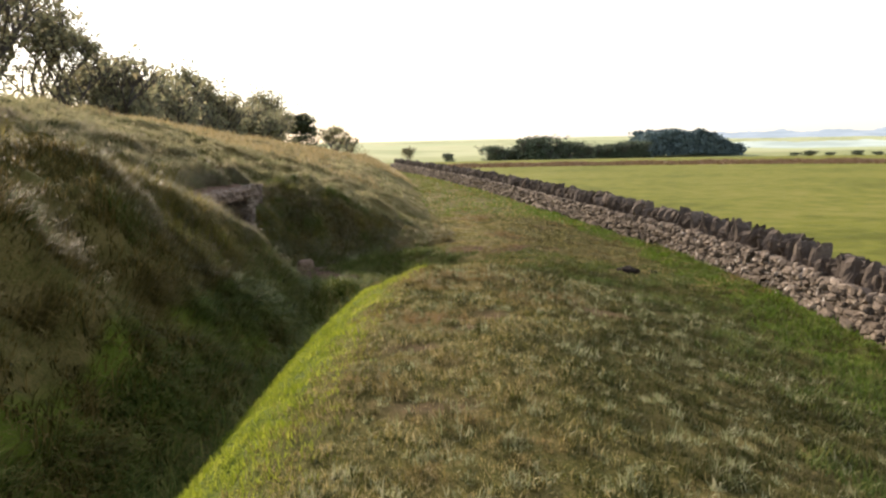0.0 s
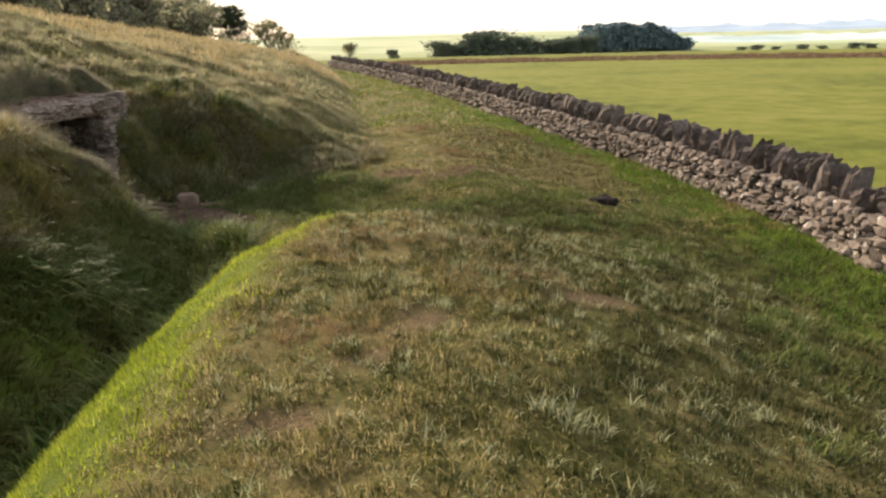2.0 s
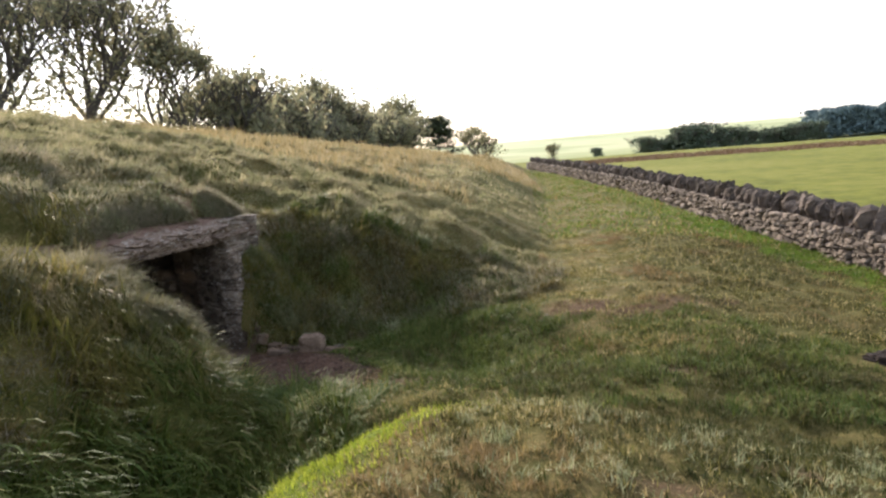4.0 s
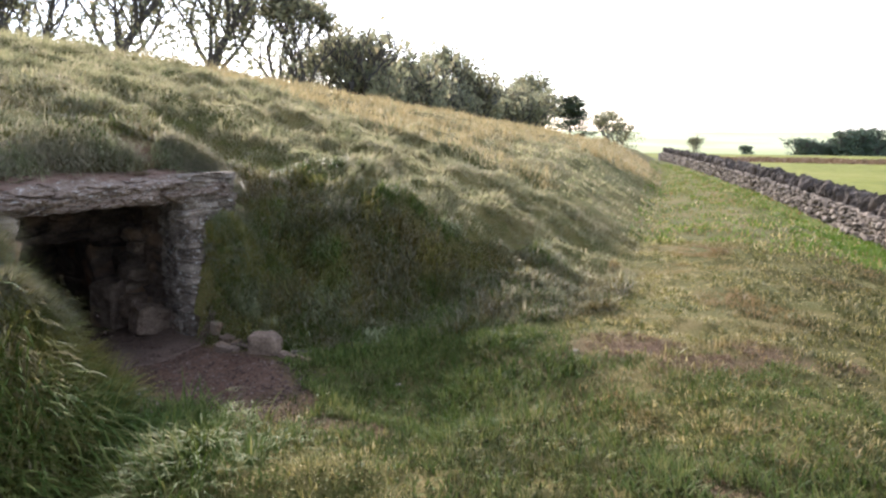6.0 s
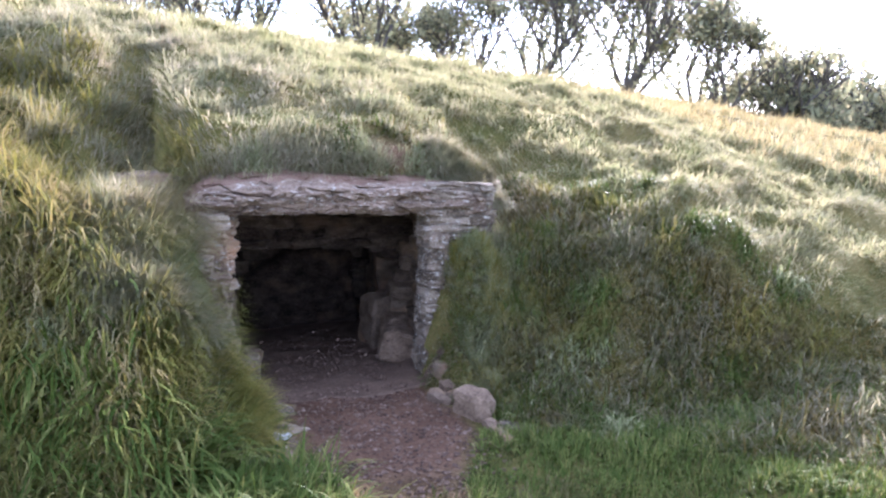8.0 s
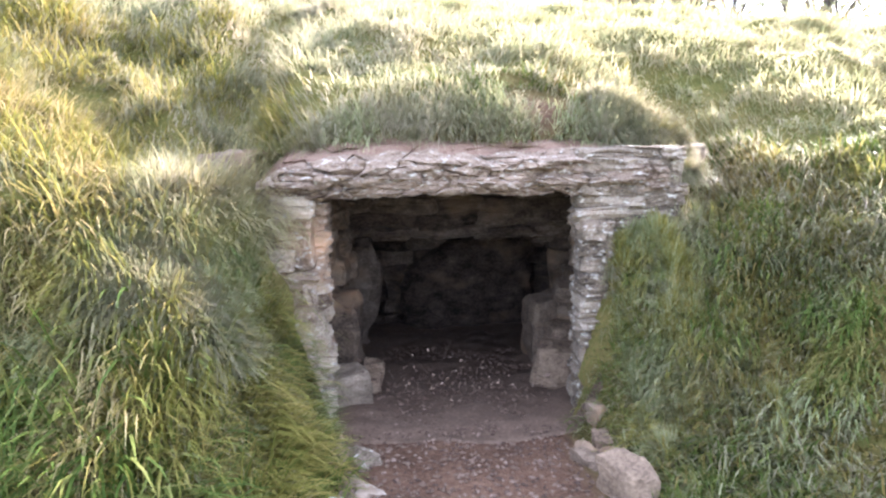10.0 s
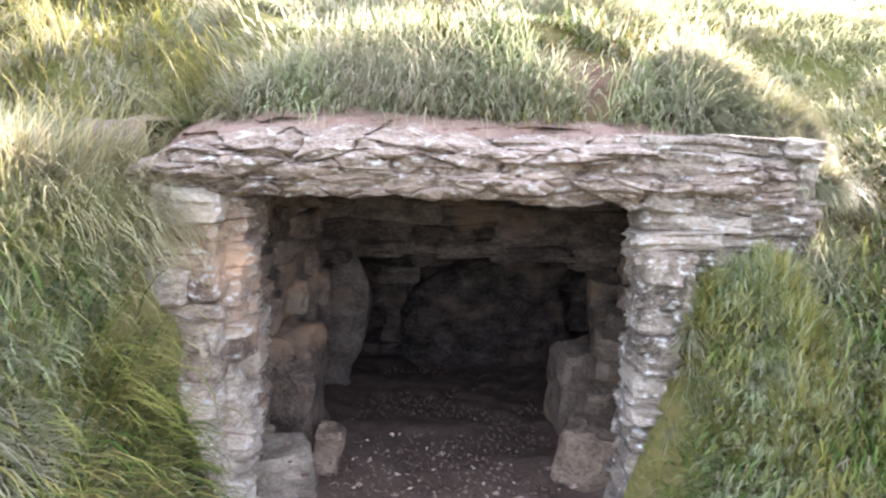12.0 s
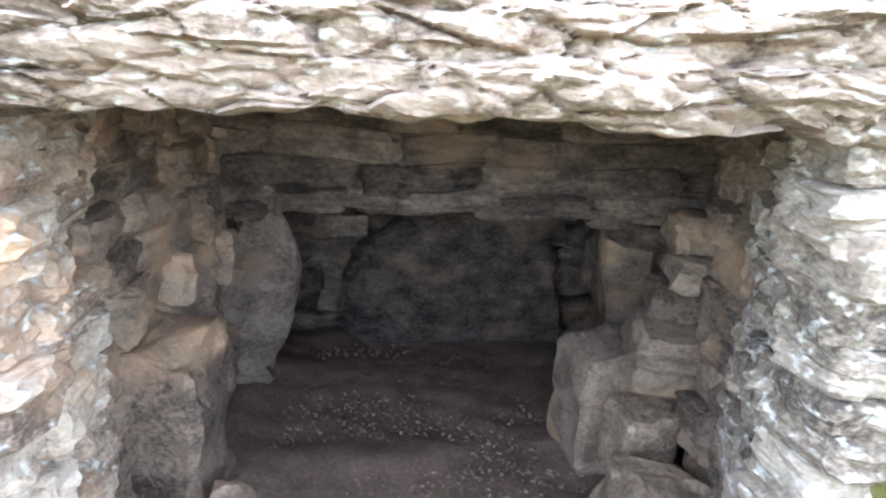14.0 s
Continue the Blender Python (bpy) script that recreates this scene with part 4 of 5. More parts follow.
def scatter(count, x0, x1, y0, y1, seed, clump=0.0, per=1):
    r = np.random.default_rng(seed)
    if clump:
        m = count // per
        cx_, cy_ = r.uniform(x0, x1, m), r.uniform(y0, y1, m)
        x = np.repeat(cx_, per) + r.normal(0, clump, m * per)
        y = np.repeat(cy_, per) + r.normal(0, clump, m * per)
        return x, y
    return r.uniform(x0, x1, count), r.uniform(y0, y1, count)


MOLE = (2.62, 9.80)


def keep(x, y, test):
    soil, lush, field = masks(x, y)
    u, v = to_portal(x, y)
    d = outside_foot(x, y)
    door = (u > -0.92) & (v < 0.22) & (((u < 0.72) & (v > -0.12)) | ((u < 1.0) & (v > 0.02)))
    clear = np.hypot((x - MOLE[0]) / 0.30, (y - MOLE[1]) / 0.20) > 1.0
    ok = ~door & clear & test(x, y, soil, lush, field, d)
    return x[ok], y[ok]


def near_toe(x, y):
    """Grass is shorter near the toe of the mound."""
    return np.clip(0.55 + 0.25 * outside_foot(x, y), 0.55, 1.0)


rnd = np.random.default_rng(11)
# long tussocky grass on the mound about the doorway
x, y = keep(*scatter(200000, -8.0, 0.4, 6.5, 16.0, 101, 0.05, 18), lambda x, y, s, l, f, d: (d > 0.05) & (s < 0.45))
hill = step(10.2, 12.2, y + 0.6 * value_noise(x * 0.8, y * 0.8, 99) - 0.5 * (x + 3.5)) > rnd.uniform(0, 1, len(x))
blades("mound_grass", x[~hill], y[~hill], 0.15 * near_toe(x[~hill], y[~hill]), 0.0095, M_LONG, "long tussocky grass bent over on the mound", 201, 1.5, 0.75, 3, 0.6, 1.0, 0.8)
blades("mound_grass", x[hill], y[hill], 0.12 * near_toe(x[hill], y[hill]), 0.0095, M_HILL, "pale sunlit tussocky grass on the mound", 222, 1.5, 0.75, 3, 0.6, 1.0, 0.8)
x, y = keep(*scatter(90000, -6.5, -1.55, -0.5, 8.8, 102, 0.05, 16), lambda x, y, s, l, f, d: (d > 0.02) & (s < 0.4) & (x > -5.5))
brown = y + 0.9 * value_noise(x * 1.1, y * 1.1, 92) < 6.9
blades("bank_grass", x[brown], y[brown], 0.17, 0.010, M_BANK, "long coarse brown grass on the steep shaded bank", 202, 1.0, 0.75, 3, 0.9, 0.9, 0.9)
fresh = ~brown & (rnd.uniform(0, 1, len(x)) + 0.9 * value_noise(x * 2.8, y * 2.8, 62) + 0.15 * step(-2.0, -2.8, x) > 0.68)
straw = ~brown & ~fresh
tawny = straw & (value_noise(x * 5, y * 5, 71) + rnd.uniform(-0.5, 0.5, len(x)) > 0.25)
straw = straw & ~tawny
blades("bank_grass", x[tawny], y[tawny], 0.20, 0.008, M_STRAW, "bleached straw grass on the steep bank", 230, 1.0, 0.75, 3, 1.4, 0.9, 0.9)
blades("bank_grass", x[straw], y[straw], 0.20, 0.010, M_SPUR, "long straw and green grass on the steep bank", 216, 1.0, 0.75, 3, 1.3, 0.9, 0.9)
blades("bank_grass", x[fresh], y[fresh], 0.21, 0.011, M_FRESH, "fresh green tufts on the steep bank", 225, 0.9, 0.75, 3, 1.3, 0.9, 0.9)
# steep turf hanging beside the jambs
x, y = scatter(130000, 0, 1, 0, 1, 112, 0.012, 10)
u, v = np.where(x < 0.5, -0.93 - 0.9 * (0.5 - x), 0.72 + 0.9 * (x - 0.5)), -0.75 + 1.2 * y
x, y = keep(PORTAL[0] + u * ALONG[0] + v * INWARD[0], PORTAL[1] + u * ALONG[1] + v * INWARD[1], lambda x, y, s, l, f, d: (d > 0.01) & (s < 0.6))
green = value_noise(x * 3.3, y * 3.3, 93) + 0.9 * (to_portal(x, y)[0] > 0) + 0.6 * (height(x, y, False) < 0.4) + 0.25 * (to_portal(x, y)[0] < 0) - 3 * (height(x, y, False) > 0.8) > 0.45
blades("jamb_grass", x[~green], y[~green], 0.17, 0.008, M_LONG, "shaggy straw grass hanging beside the stone jambs", 213, 1.0, 0.8, 3, 1.5, 0.95, 0.9)
half = green & (rnd.uniform(0, 1, len(x)) + 0.6 * value_noise(x * 9, y * 9, 64) > 0.4)
blades("jamb_grass", x[half], y[half], np.where(to_portal(x[half], y[half])[0] > 0, 0.085, 0.12), 0.007, M_PALE, "pale green grass beside the stone jambs", 227, 0.7, 0.6, 3, 2.0, 0.6, 1.0, 7.0)
green = green & ~half
blades("jamb_grass", x[green], y[green], np.where(to_portal(x[green], y[green])[0] > 0, 0.085, 0.12), 0.007, M_FRESH, "fresh green grass beside the stone jambs", 217, 0.7, 0.6, 3, 2.0, 0.6, 1.0, 7.0)
# lush grass of the ditch and at the foot of the banks
x, y = keep(*scatter(50000, -3.4, -1.0, 0.0, 9.3, 103, 0.05, 12), lambda x, y, s, l, f, d: (s < 0.35) & (x < rim(y) - 0.45) & (d < 0.6))
blades("ditch_grass", x, y, 0.20, 0.0095, M_LUSH, "lush green grass filling the ditch", 203, 0.8, 0.8, 3, 0.7, 0.9, 0.7)
x, y = keep(*scatter(64000, -3.6, 0.2, 9.9, 13.2, 104, 0.05, 12), lambda x, y, s, l, f, d: (s < 0.3) & (d > 0) & (d < 1.5 - 0.5 * step(11.6, 13.2, y)))
pick = rnd.uniform(0, 1, len(x)) + 0.7 * value_noise(x * 2.6, y * 2.6, 61)
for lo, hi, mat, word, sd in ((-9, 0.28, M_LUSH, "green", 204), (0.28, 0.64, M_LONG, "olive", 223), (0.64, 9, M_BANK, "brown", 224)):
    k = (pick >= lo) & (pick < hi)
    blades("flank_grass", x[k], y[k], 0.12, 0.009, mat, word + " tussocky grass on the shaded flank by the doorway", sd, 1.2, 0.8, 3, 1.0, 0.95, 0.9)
# short turf of the ridge, the path and the strip along the wall
x, y = keep(*scatter(340000, -1.6, 4.2, 0.8, 9.5, 105, 0.035, 8), lambda x, y, s, l, f, d: (rnd.uniform(0, 1, len(x)) > s * 1.2) & ((x > rim(y) - 0.05 + 0.55 * rnd.uniform(0, 1, len(x))) | (y > 8.2)) & (d == 0))
# the slope turned from the sun gets the darker turf colour
deep = step(0.3, 1.6, x + 0.5 * value_noise(x * 1.3, y * 1.3, 96) + 0.10 * (6 - y) + 1.2 * step(7.3, 8.8, y)) > rnd.uniform(0, 1, len(x))
blades("ridge_turf", x[~deep], y[~deep], 0.042, 0.006, M_MOWN, "short worn turf on the ridge and path", 205, 0.4, 0.7, 2, 1.0, 0.7, 1.1, 7.5)
blades("slope_turf", x[deep], y[deep], 0.045, 0.0065, M_OLIVE, "deeper olive turf sloping from the ridge to the wall", 219, 0.4, 0.7, 2, 1.0, 0.7, 1.1, 6.0)
x, y = keep(*scatter(64000, -1.3, 3.0, 1.4, 8.3, 116, 0.016, 13), lambda x, y, s, l, f, d: (x > rim(y) + 0.45) & (s < 0.5) & (d == 0))
shade = value_noise(x * 14, y * 14, 97) > 0.1
blades("ridge_tufts", x[shade], y[shade], 0.062, 0.006, M_PALE, "small pale tufts standing in the short turf", 220, 0.3, 0.7, 2, 1.2, 0.7, 0.6, 5.0)
blades("ridge_tufts", x[~shade], y[~shade], 0.062, 0.006, M_OLIVE, "small dark tufts standing in the short turf", 221, 0.3, 0.7, 2, 1.2, 0.7, 0.6, 5.0)
x, y = keep(*scatter(150000, -2.2, 4.4, 9.0, 16.5, 106, 0.04, 8), lambda x, y, s, l, f, d: (rnd.uniform(0, 1, len(x)) > s * 1.2) & (d < 0.35) & (x < wall_line(y)))
# shade of the dip and the hollow is put into darker turf here
dip = (step(10.4, 9.6, y + 0.4 * value_noise(x * 1.5, y * 1.5, 63)) * step(3.0, 2.0, x) + 0.55 * step(9.5, 11.0, y) * step(0.6, 1.8, x) + step(11.5, 10.7, y) * step(0.3, -0.5, x + 0.4 * value_noise(x * 2, y * 2, 69)) > rnd.uniform(0, 1, len(x)))
blades("path_turf", x[~dip], y[~dip], 0.050, 0.009, M_MOWN, "short worn turf on the ridge and path", 206, 0.5, 0.7, 2, 1.0, 0.8, 1.0, 3.5)
blades("path_turf", x[dip], y[dip], 0.055, 0.009, M_OLIVE, "darker olive turf in the dip before the doorway", 226, 0.5, 0.7, 2, 1.0, 0.8, 1.0, 3.5)
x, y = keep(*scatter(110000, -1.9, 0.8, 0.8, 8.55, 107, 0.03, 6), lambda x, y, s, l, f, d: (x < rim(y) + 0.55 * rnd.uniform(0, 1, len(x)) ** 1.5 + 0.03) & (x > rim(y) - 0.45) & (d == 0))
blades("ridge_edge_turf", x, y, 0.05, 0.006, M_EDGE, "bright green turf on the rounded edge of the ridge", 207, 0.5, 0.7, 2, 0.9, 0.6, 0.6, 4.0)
x, y = keep(*scatter(70000, 1.6, 4.7, 3.0, 20.0, 108, 0.05, 8), lambda x, y, s, l, f, d: (x < wall_line(y)) & (x > wall_line(y) - 0.75 - 0.5 * value_noise(x, y, 98) - 0.35 * step(12, 6, y)) & (s < 0.5))
blades("wall_foot_grass", x, y, 0.080, 0.010, M_STRIP, "rich green grass along the foot of the field wall", 208, 0.3, 0.7, 2, 1.0, 0.7, 0.6, 3.0)
x, y = keep(*scatter(120000, -1.6, 2.6, 9.2, 12.4, 114, 0.04, 6), lambda x, y, s, l, f, d: (s > 0.18) & (rnd.uniform(0, 1, len(x)) > s * 0.8) & (x > -1.5))
blades("worn_turf", x, y, 0.035, 0.007, M_WORN, "trampled brown turf of the worn path", 215, 0.4, 0.7, 2, 1.0, 0.9, 0.8, 4.0)
# greener growth, its dark colour also standing in for shade past the ridge
x, y = keep(*scatter(110000, -1.2, 4.2, 2.0, 11.2, 115, 0.05, 10), lambda x, y, s, l, f, d: (s < 0.3) & (d == 0) & (np.where(y > 8.5, value_noise(x * 1.7, y * 1.7, 94) + 0.6 * step(3.0, 0.5, x), value_noise(x * 2.4, y * 2.4, 95) * 0.9 + x - 2.3) > 0.0))
blades("dip_turf", x, y, 0.075, 0.008, M_LUSH, "dark green turf in the dip past the ridge", 218, 0.4, 0.7, 2, 1.0, 0.8, 0.9, 3.0)
# lush growth whose dark green also carries the hollow's shade
x, y = keep(*scatter(30000, -2.3, 0.3, 9.4, 11.3, 117, 0.04, 10), lambda x, y, s, l, f, d: (s < 0.3) & (d < 0.25) & (rnd.uniform(0, 1, len(x)) < step(0.2, -0.6, x) * 0.9 + 0.1 * value_noise(x * 3, y * 3, 70)))
blades("hollow_grass", x, y, 0.085, 0.008, M_LUSH, "dark green grass in the shaded hollow beside the path", 229, 0.4, 0.7, 2, 1.0, 0.8, 0.8, 4.0)
# wider, coarser grass further off
x, y = keep(*scatter(80000, -16, 3.0, 15.5, 34.0, 109, 0.09, 10), lambda x, y, s, l, f, d: (d > 0.0) & (x < wall_line(y)) & (mound(x, y) + 0.5 * value_noise(x * 0.6, y * 0.6, 91) > 1.0 - 0.035 * (y - 15)))
blades("far_mound_grass", x, y, 0.20, 0.018, M_DRY, "dry tawny bents on the tail of the mound", 209, 1.0, 0.7, 2, 0.7, 0.6, 0.6)
x, y = keep(*scatter(60000, -10, 3.0, 15.0, 32.0, 113, 0.08, 10), lambda x, y, s, l, f, d: (d > 0.0) & (x < wall_line(y)))
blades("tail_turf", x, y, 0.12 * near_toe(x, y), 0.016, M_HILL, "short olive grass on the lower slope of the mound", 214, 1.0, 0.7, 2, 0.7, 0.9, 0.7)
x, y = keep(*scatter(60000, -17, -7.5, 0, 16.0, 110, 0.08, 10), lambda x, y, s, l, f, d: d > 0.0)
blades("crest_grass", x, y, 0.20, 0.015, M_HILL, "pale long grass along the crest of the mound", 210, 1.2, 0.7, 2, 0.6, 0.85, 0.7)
x, y = keep(*scatter(70000, -3, 4.5, 16.0, 45.0, 111, 0.08, 8), lambda x, y, s, l, f, d: (d < 0.4) & (x < wall_line(y)))
olive = rnd.uniform(0, 1, len(x)) < 0.55
blades("far_path_turf", x[~olive], y[~olive], 0.07, 0.02, M_MOWN, "short turf of the path beside the wall", 211, 0.4, 0.6, 2, 1.0, 0.7, 0.8, 2.0)
blades("far_path_turf", x[olive], y[olive], 0.07, 0.02, M_STRIP, "short green turf of the path beside the wall", 228, 0.4, 0.6, 2, 1.0, 0.7, 0.8, 2.0)
# a pale tuft overhanging the doorway's corner, and single tussocks
def tussock(name, label, x, y, count, radius, length, mat, seed, width=0.006):
    r = np.random.default_rng(seed)
    xs, ys = x + r.normal(0, radius, count), y + r.normal(0, radius, count)
    xs, ys = keep(xs, ys, lambda x, y, s, l, f, d: d > 0.0)
    return blades(name, xs, ys, length, width, mat, label, seed, 1.4, 0.9, 4, 0.9, 0.95)


p = from_portal(-0.99, 0.10, 0)
tussock("straw_tussock", "straw-coloured grass tussock drooping beside the lintel", p.x, p.y, 1700, 0.10, 0.36, M_STRAW, 301)
p = from_portal(-1.16, -0.15, 0)
tussock("straw_tussock", "straw-coloured grass tussock drooping over the jamb", p.x, p.y, 1300, 0.11, 0.30, M_STRAW, 302)
rf = random.Random(19)
for k in range(20):
    u0 = -0.98 + 0.1 * k + rf.uniform(-0.03, 0.03)
    if 0.34 < u0 < 0.52:
        continue
    p = from_portal(u0, rf.uniform(0.24, 0.38), 0)
    tussock("lintel_fringe", "grey-green grass fringe hanging above the lintel", p.x, p.y, 330, rf.uniform(0.045, 0.075), rf.uniform(0.13, 0.21), rf.choice((M_LONG, M_LONG, M_STRAW, M_PALE)), 310 + k)
for k, (tx, ty) in enumerate(((-1.8, 7.4), (-1.95, 8.2), (-1.93, 7.0), (-1.98, 7.8), (-2.05, 8.5), (-2.12, 6.7), (-2.15, 7.5), (-1.92, 8.75), (-2.3, 8.3))):
    tussock("ditch_tussock", "broad-leaved grass tussock in the ditch", tx, ty, 260, 0.11, 0.34, M_LUSH, 360 + k, 0.016)

rt = random.Random(77)
for side, u0, u1, count in ((1, 0.78, 1.5, 22), (-1, -1.6, -1.02, 20)):
    for k in range(count):
        p = from_portal(rt.uniform(u0, u1), rt.uniform(-0.9, 0.12), 0)
        kind = rt.choice((M_PALE, M_SPUR, M_STRAW, M_FRESH))
        tussock("jamb_tussock", "tufted grass tussock on the steep turf by the doorway", p.x, p.y, 150, rt.uniform(0.03, 0.06), rt.uniform(0.13, 0.22) * (0.62 if side > 0 else 1.0), kind, 400 + 40 * side + k, 0.007)
for k in range(40):
    tx, ty = rt.uniform(-3.0, -1.85), rt.uniform(3.5, 8.6)
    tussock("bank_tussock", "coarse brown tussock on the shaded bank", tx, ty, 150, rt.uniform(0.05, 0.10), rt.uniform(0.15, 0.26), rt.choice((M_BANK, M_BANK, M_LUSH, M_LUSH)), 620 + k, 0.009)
for k in range(74):
    tx, ty = rt.uniform(-3.9, -1.85), rt.uniform(7.6, 9.2)
    tussock("bank_tussock", "messy straw and green tussock on the steep bank", tx, ty, 170, rt.uniform(0.04, 0.08), rt.uniform(0.18, 0.30), rt.choice((M_FRESH, M_FRESH, M_SPUR, M_SPUR, M_DRY)), 520 + k, 0.008)
for k, (u0, v0) in enumerate(((1.06, 0.12), (1.12, 0.22), (1.04, 0.30), (1.10, 0.02), (-1.02, 0.26), (-1.08, 0.34))):
    p = from_portal(u0, v0, 0)
    tussock("lintel_end_tussock", "grey-green grass tuft closing round the end of the lintel", p.x, p.y, 420, 0.05, 0.19, (M_LONG, M_PALE, M_SPUR)[k % 3], 740 + k, 0.007)
for k in range(54):
    p = from_portal(rt.uniform(0.95, 2.6), rt.uniform(-1.5, 0.35), 0)
    tussock("flank_tussock", "green tufted grass tussock on the shaded flank", p.x, p.y, 170, rt.uniform(0.035, 0.075), rt.uniform(0.11, 0.19), rt.choice((M_LUSH, M_PALE, M_LUSH, M_FRESH, M_SPUR)), 760 + k, 0.009)
for k in range(26):
    side = -1 if k % 2 else 1
    v0 = rt.uniform(-1.45, -0.15)
    p = from_portal(side * rt.uniform(0.66, 0.76), v0, 0)
    tussock("kerb_tussock", "green grass tuft hanging over the passage kerb", p.x, p.y, 130, rt.uniform(0.03, 0.05), rt.uniform(0.10, 0.17), rt.choice((M_LUSH, M_FRESH, M_LUSH, M_PALE)), 700 + k, 0.007)
sprig("jamb_sprig", "small grass sprig growing from a joint of the jamb", from_portal(0.72, -0.03, 0.42), (0.9, -0.3), 60, 0.13, M_LONG, 351)
sprig("jamb_sprig", "small grass sprig growing from a joint of the jamb", from_portal(0.74, -0.02, 0.30), (0.9, -0.3), 60, 0.15, M_LONG, 352)
sprig("jamb_sprig", "small grass sprig growing from a joint of the jamb", from_portal(0.70, -0.02, 0.12), (0.9, -0.3), 50, 0.14, M_LONG, 353)

for k in range(120):
    side = 1 if k % 2 else -1
    p = from_portal(rt.uniform(0.73, 0.92) if side > 0 else rt.uniform(-1.08, -0.94), rt.uniform(-0.34, 0.10), 0)
    p.z = float(height(np.array([p.x]), np.array([p.y]))[0])
    sprig("jamb_tuft", "small green grass tuft on the steep turf beside the jamb", p, (-INWARD[0] - 0.25 * side * ALONG[0], -INWARD[1] - 0.25 * side * ALONG[1]), 45, rt.uniform(0.10, 0.16) * (0.6 if side > 0 else 1.0), rt.choice((M_PALE, M_LUSH, M_PALE, M_LONG)), 820 + k)

# ---- trees ----
def tube(bm, a, b, ra, rb, sides=6):
    d = (b - a).normalized()
    s = d.orthogonal().normalized()
    t = d.cross(s)
    lo, hi = [], []
    for i in range(sides):
        w = 2 * math.pi * i / sides
        o = s * math.cos(w) + t * math.sin(w)
        lo.append(bm.verts.new(a + o * ra))
        hi.append(bm.verts.new(b + o * rb))
    for i in range(sides):
        bm.faces.new((lo[i], lo[(i + 1) % sides], hi[(i + 1) % sides], hi[i]))


def make_tree(label, tall, wide, leaves, leaf, seed, low=0.3, mat=None, name="tree", depth=4, fork=3, category="tree", trunks=1, skirt=0.0):
    r = random.Random(seed)
    bm = bmesh.new()
    tips = []

    def grow(a, d, ln, rad, level):
        bend = Vector((r.uniform(-1, 1), r.uniform(-1, 1), r.uniform(-0.2, 0.6))) * 0.22
        mid = a + d * ln * 0.5
        d2 = (d + bend).normalized()
        b = mid + d2 * ln * 0.5
        tube(bm, a, mid, rad, rad * 0.85, 6 if level < 2 else 4)
        tube(bm, mid, b, rad * 0.85, rad * 0.62, 6 if level < 2 else 4)
        if level >= 2:
            tips.append((mid, ln))
        if level >= depth:
            tips.append((b, ln))
            return
        for i in range(fork if level else fork + 1):
            w = r.uniform(0, 2 * math.pi)
            out = Vector((math.cos(w) * wide, math.sin(w) * wide, r.uniform(0.25, 1.0)))
            grow(b if i else mid.lerp(b, 0.7), (d2 * 0.55 + out * 0.75).normalized(), ln * r.uniform(0.58, 0.8), rad * 0.6, level + 1)

    base = empty(name)
    for k in range(trunks):
        off = Vector((r.uniform(-1, 1), r.uniform(-1, 1), 0)) * (0.5 if trunks > 1 else 0)
        grow(off + Vector((0, 0, -0.3)), Vector((r.uniform(-.15, .15), r.uniform(-.15, .15), 1)).normalized(), tall * low, tall * 0.013, 0)
    top = max(v.co.z for v in bm.verts)
    k = tall / top
    for v in bm.verts:
        v.co *= k
    part("trunk", bm, M_BARK, base)
    g = np.random.default_rng(seed)
    pts = np.array([list(t[0] * k) for t in tips])
    spread = np.array([t[1] * k for t in tips])
    pick = g.integers(0, len(pts), leaves)
    c = pts[pick] + g.normal(0, 1, (leaves, 3)) * spread[pick][:, None] * 0.32
    if skirt:
        # leafy shoots down to the ground, in clumps
        n = int(leaves * skirt)
        wide_r = np.abs(pts[:, :2]).max() * 0.8
        mids = np.stack([g.normal(0, 0.42, 40) * wide_r, g.normal(0, 0.42, 40) * wide_r, g.uniform(0.06, 0.7, 40) * tall], -1)
        c[:n] = mids[g.integers(0, 40, n)] + g.normal(0, 1, (n, 3)) * 0.075 * tall
    a = g.normal(0, 1, (leaves, 3))
    a /= np.linalg.norm(a, axis=1)[:, None]
    b = np.cross(a, g.normal(0, 1, (leaves, 3)))
    b /= np.linalg.norm(b, axis=1)[:, None] + 1e-9
    s = leaf * g.uniform(0.5, 1.3, (leaves, 1))
    co = np.stack([c - a * s, c + b * s * 0.45, c + a * s, c - b * s * 0.45], 1)
    f = np.arange(leaves * 4).reshape(-1, 4)
    crown = link_mesh("crown", co.reshape(-1, 3), f, mat or M_LEAF, False)
    crown.parent = base
    return tagged(base, label, category)


def stand(x, y):
    return float(height(np.array([x]), np.array([y]), False)[0]) - 0.05


ash = [make_tree("open-crowned ash tree with thinning autumn leaves", 9.0, 0.75, 6200, 0.13, 401, 0.22, depth=5, trunks=2, skirt=0.40),
       make_tree("open-crowned ash tree with thinning autumn leaves", 7.5, 0.8, 4800, 0.13, 402, 0.2, depth=5, trunks=2, skirt=0.25)]
thorn = [make_tree("bushy hawthorn in a dull green hedge line", 4.6, 0.8, 2300, 0.14, 403, 0.2, name="hawthorn", depth=4, trunks=3, skirt=0.48),
         make_tree("bushy hawthorn in a dull green hedge line", 4.2, 0.9, 2000, 0.14, 404, 0.2, name="hawthorn", depth=4, trunks=3, skirt=0.5),
         make_tree("sparse young ash standing in the hedge line", 5.2, 0.7, 2400, 0.13, 405, 0.22, depth=4, trunks=2, skirt=0.3)]
r = random.Random(77)
first = set()


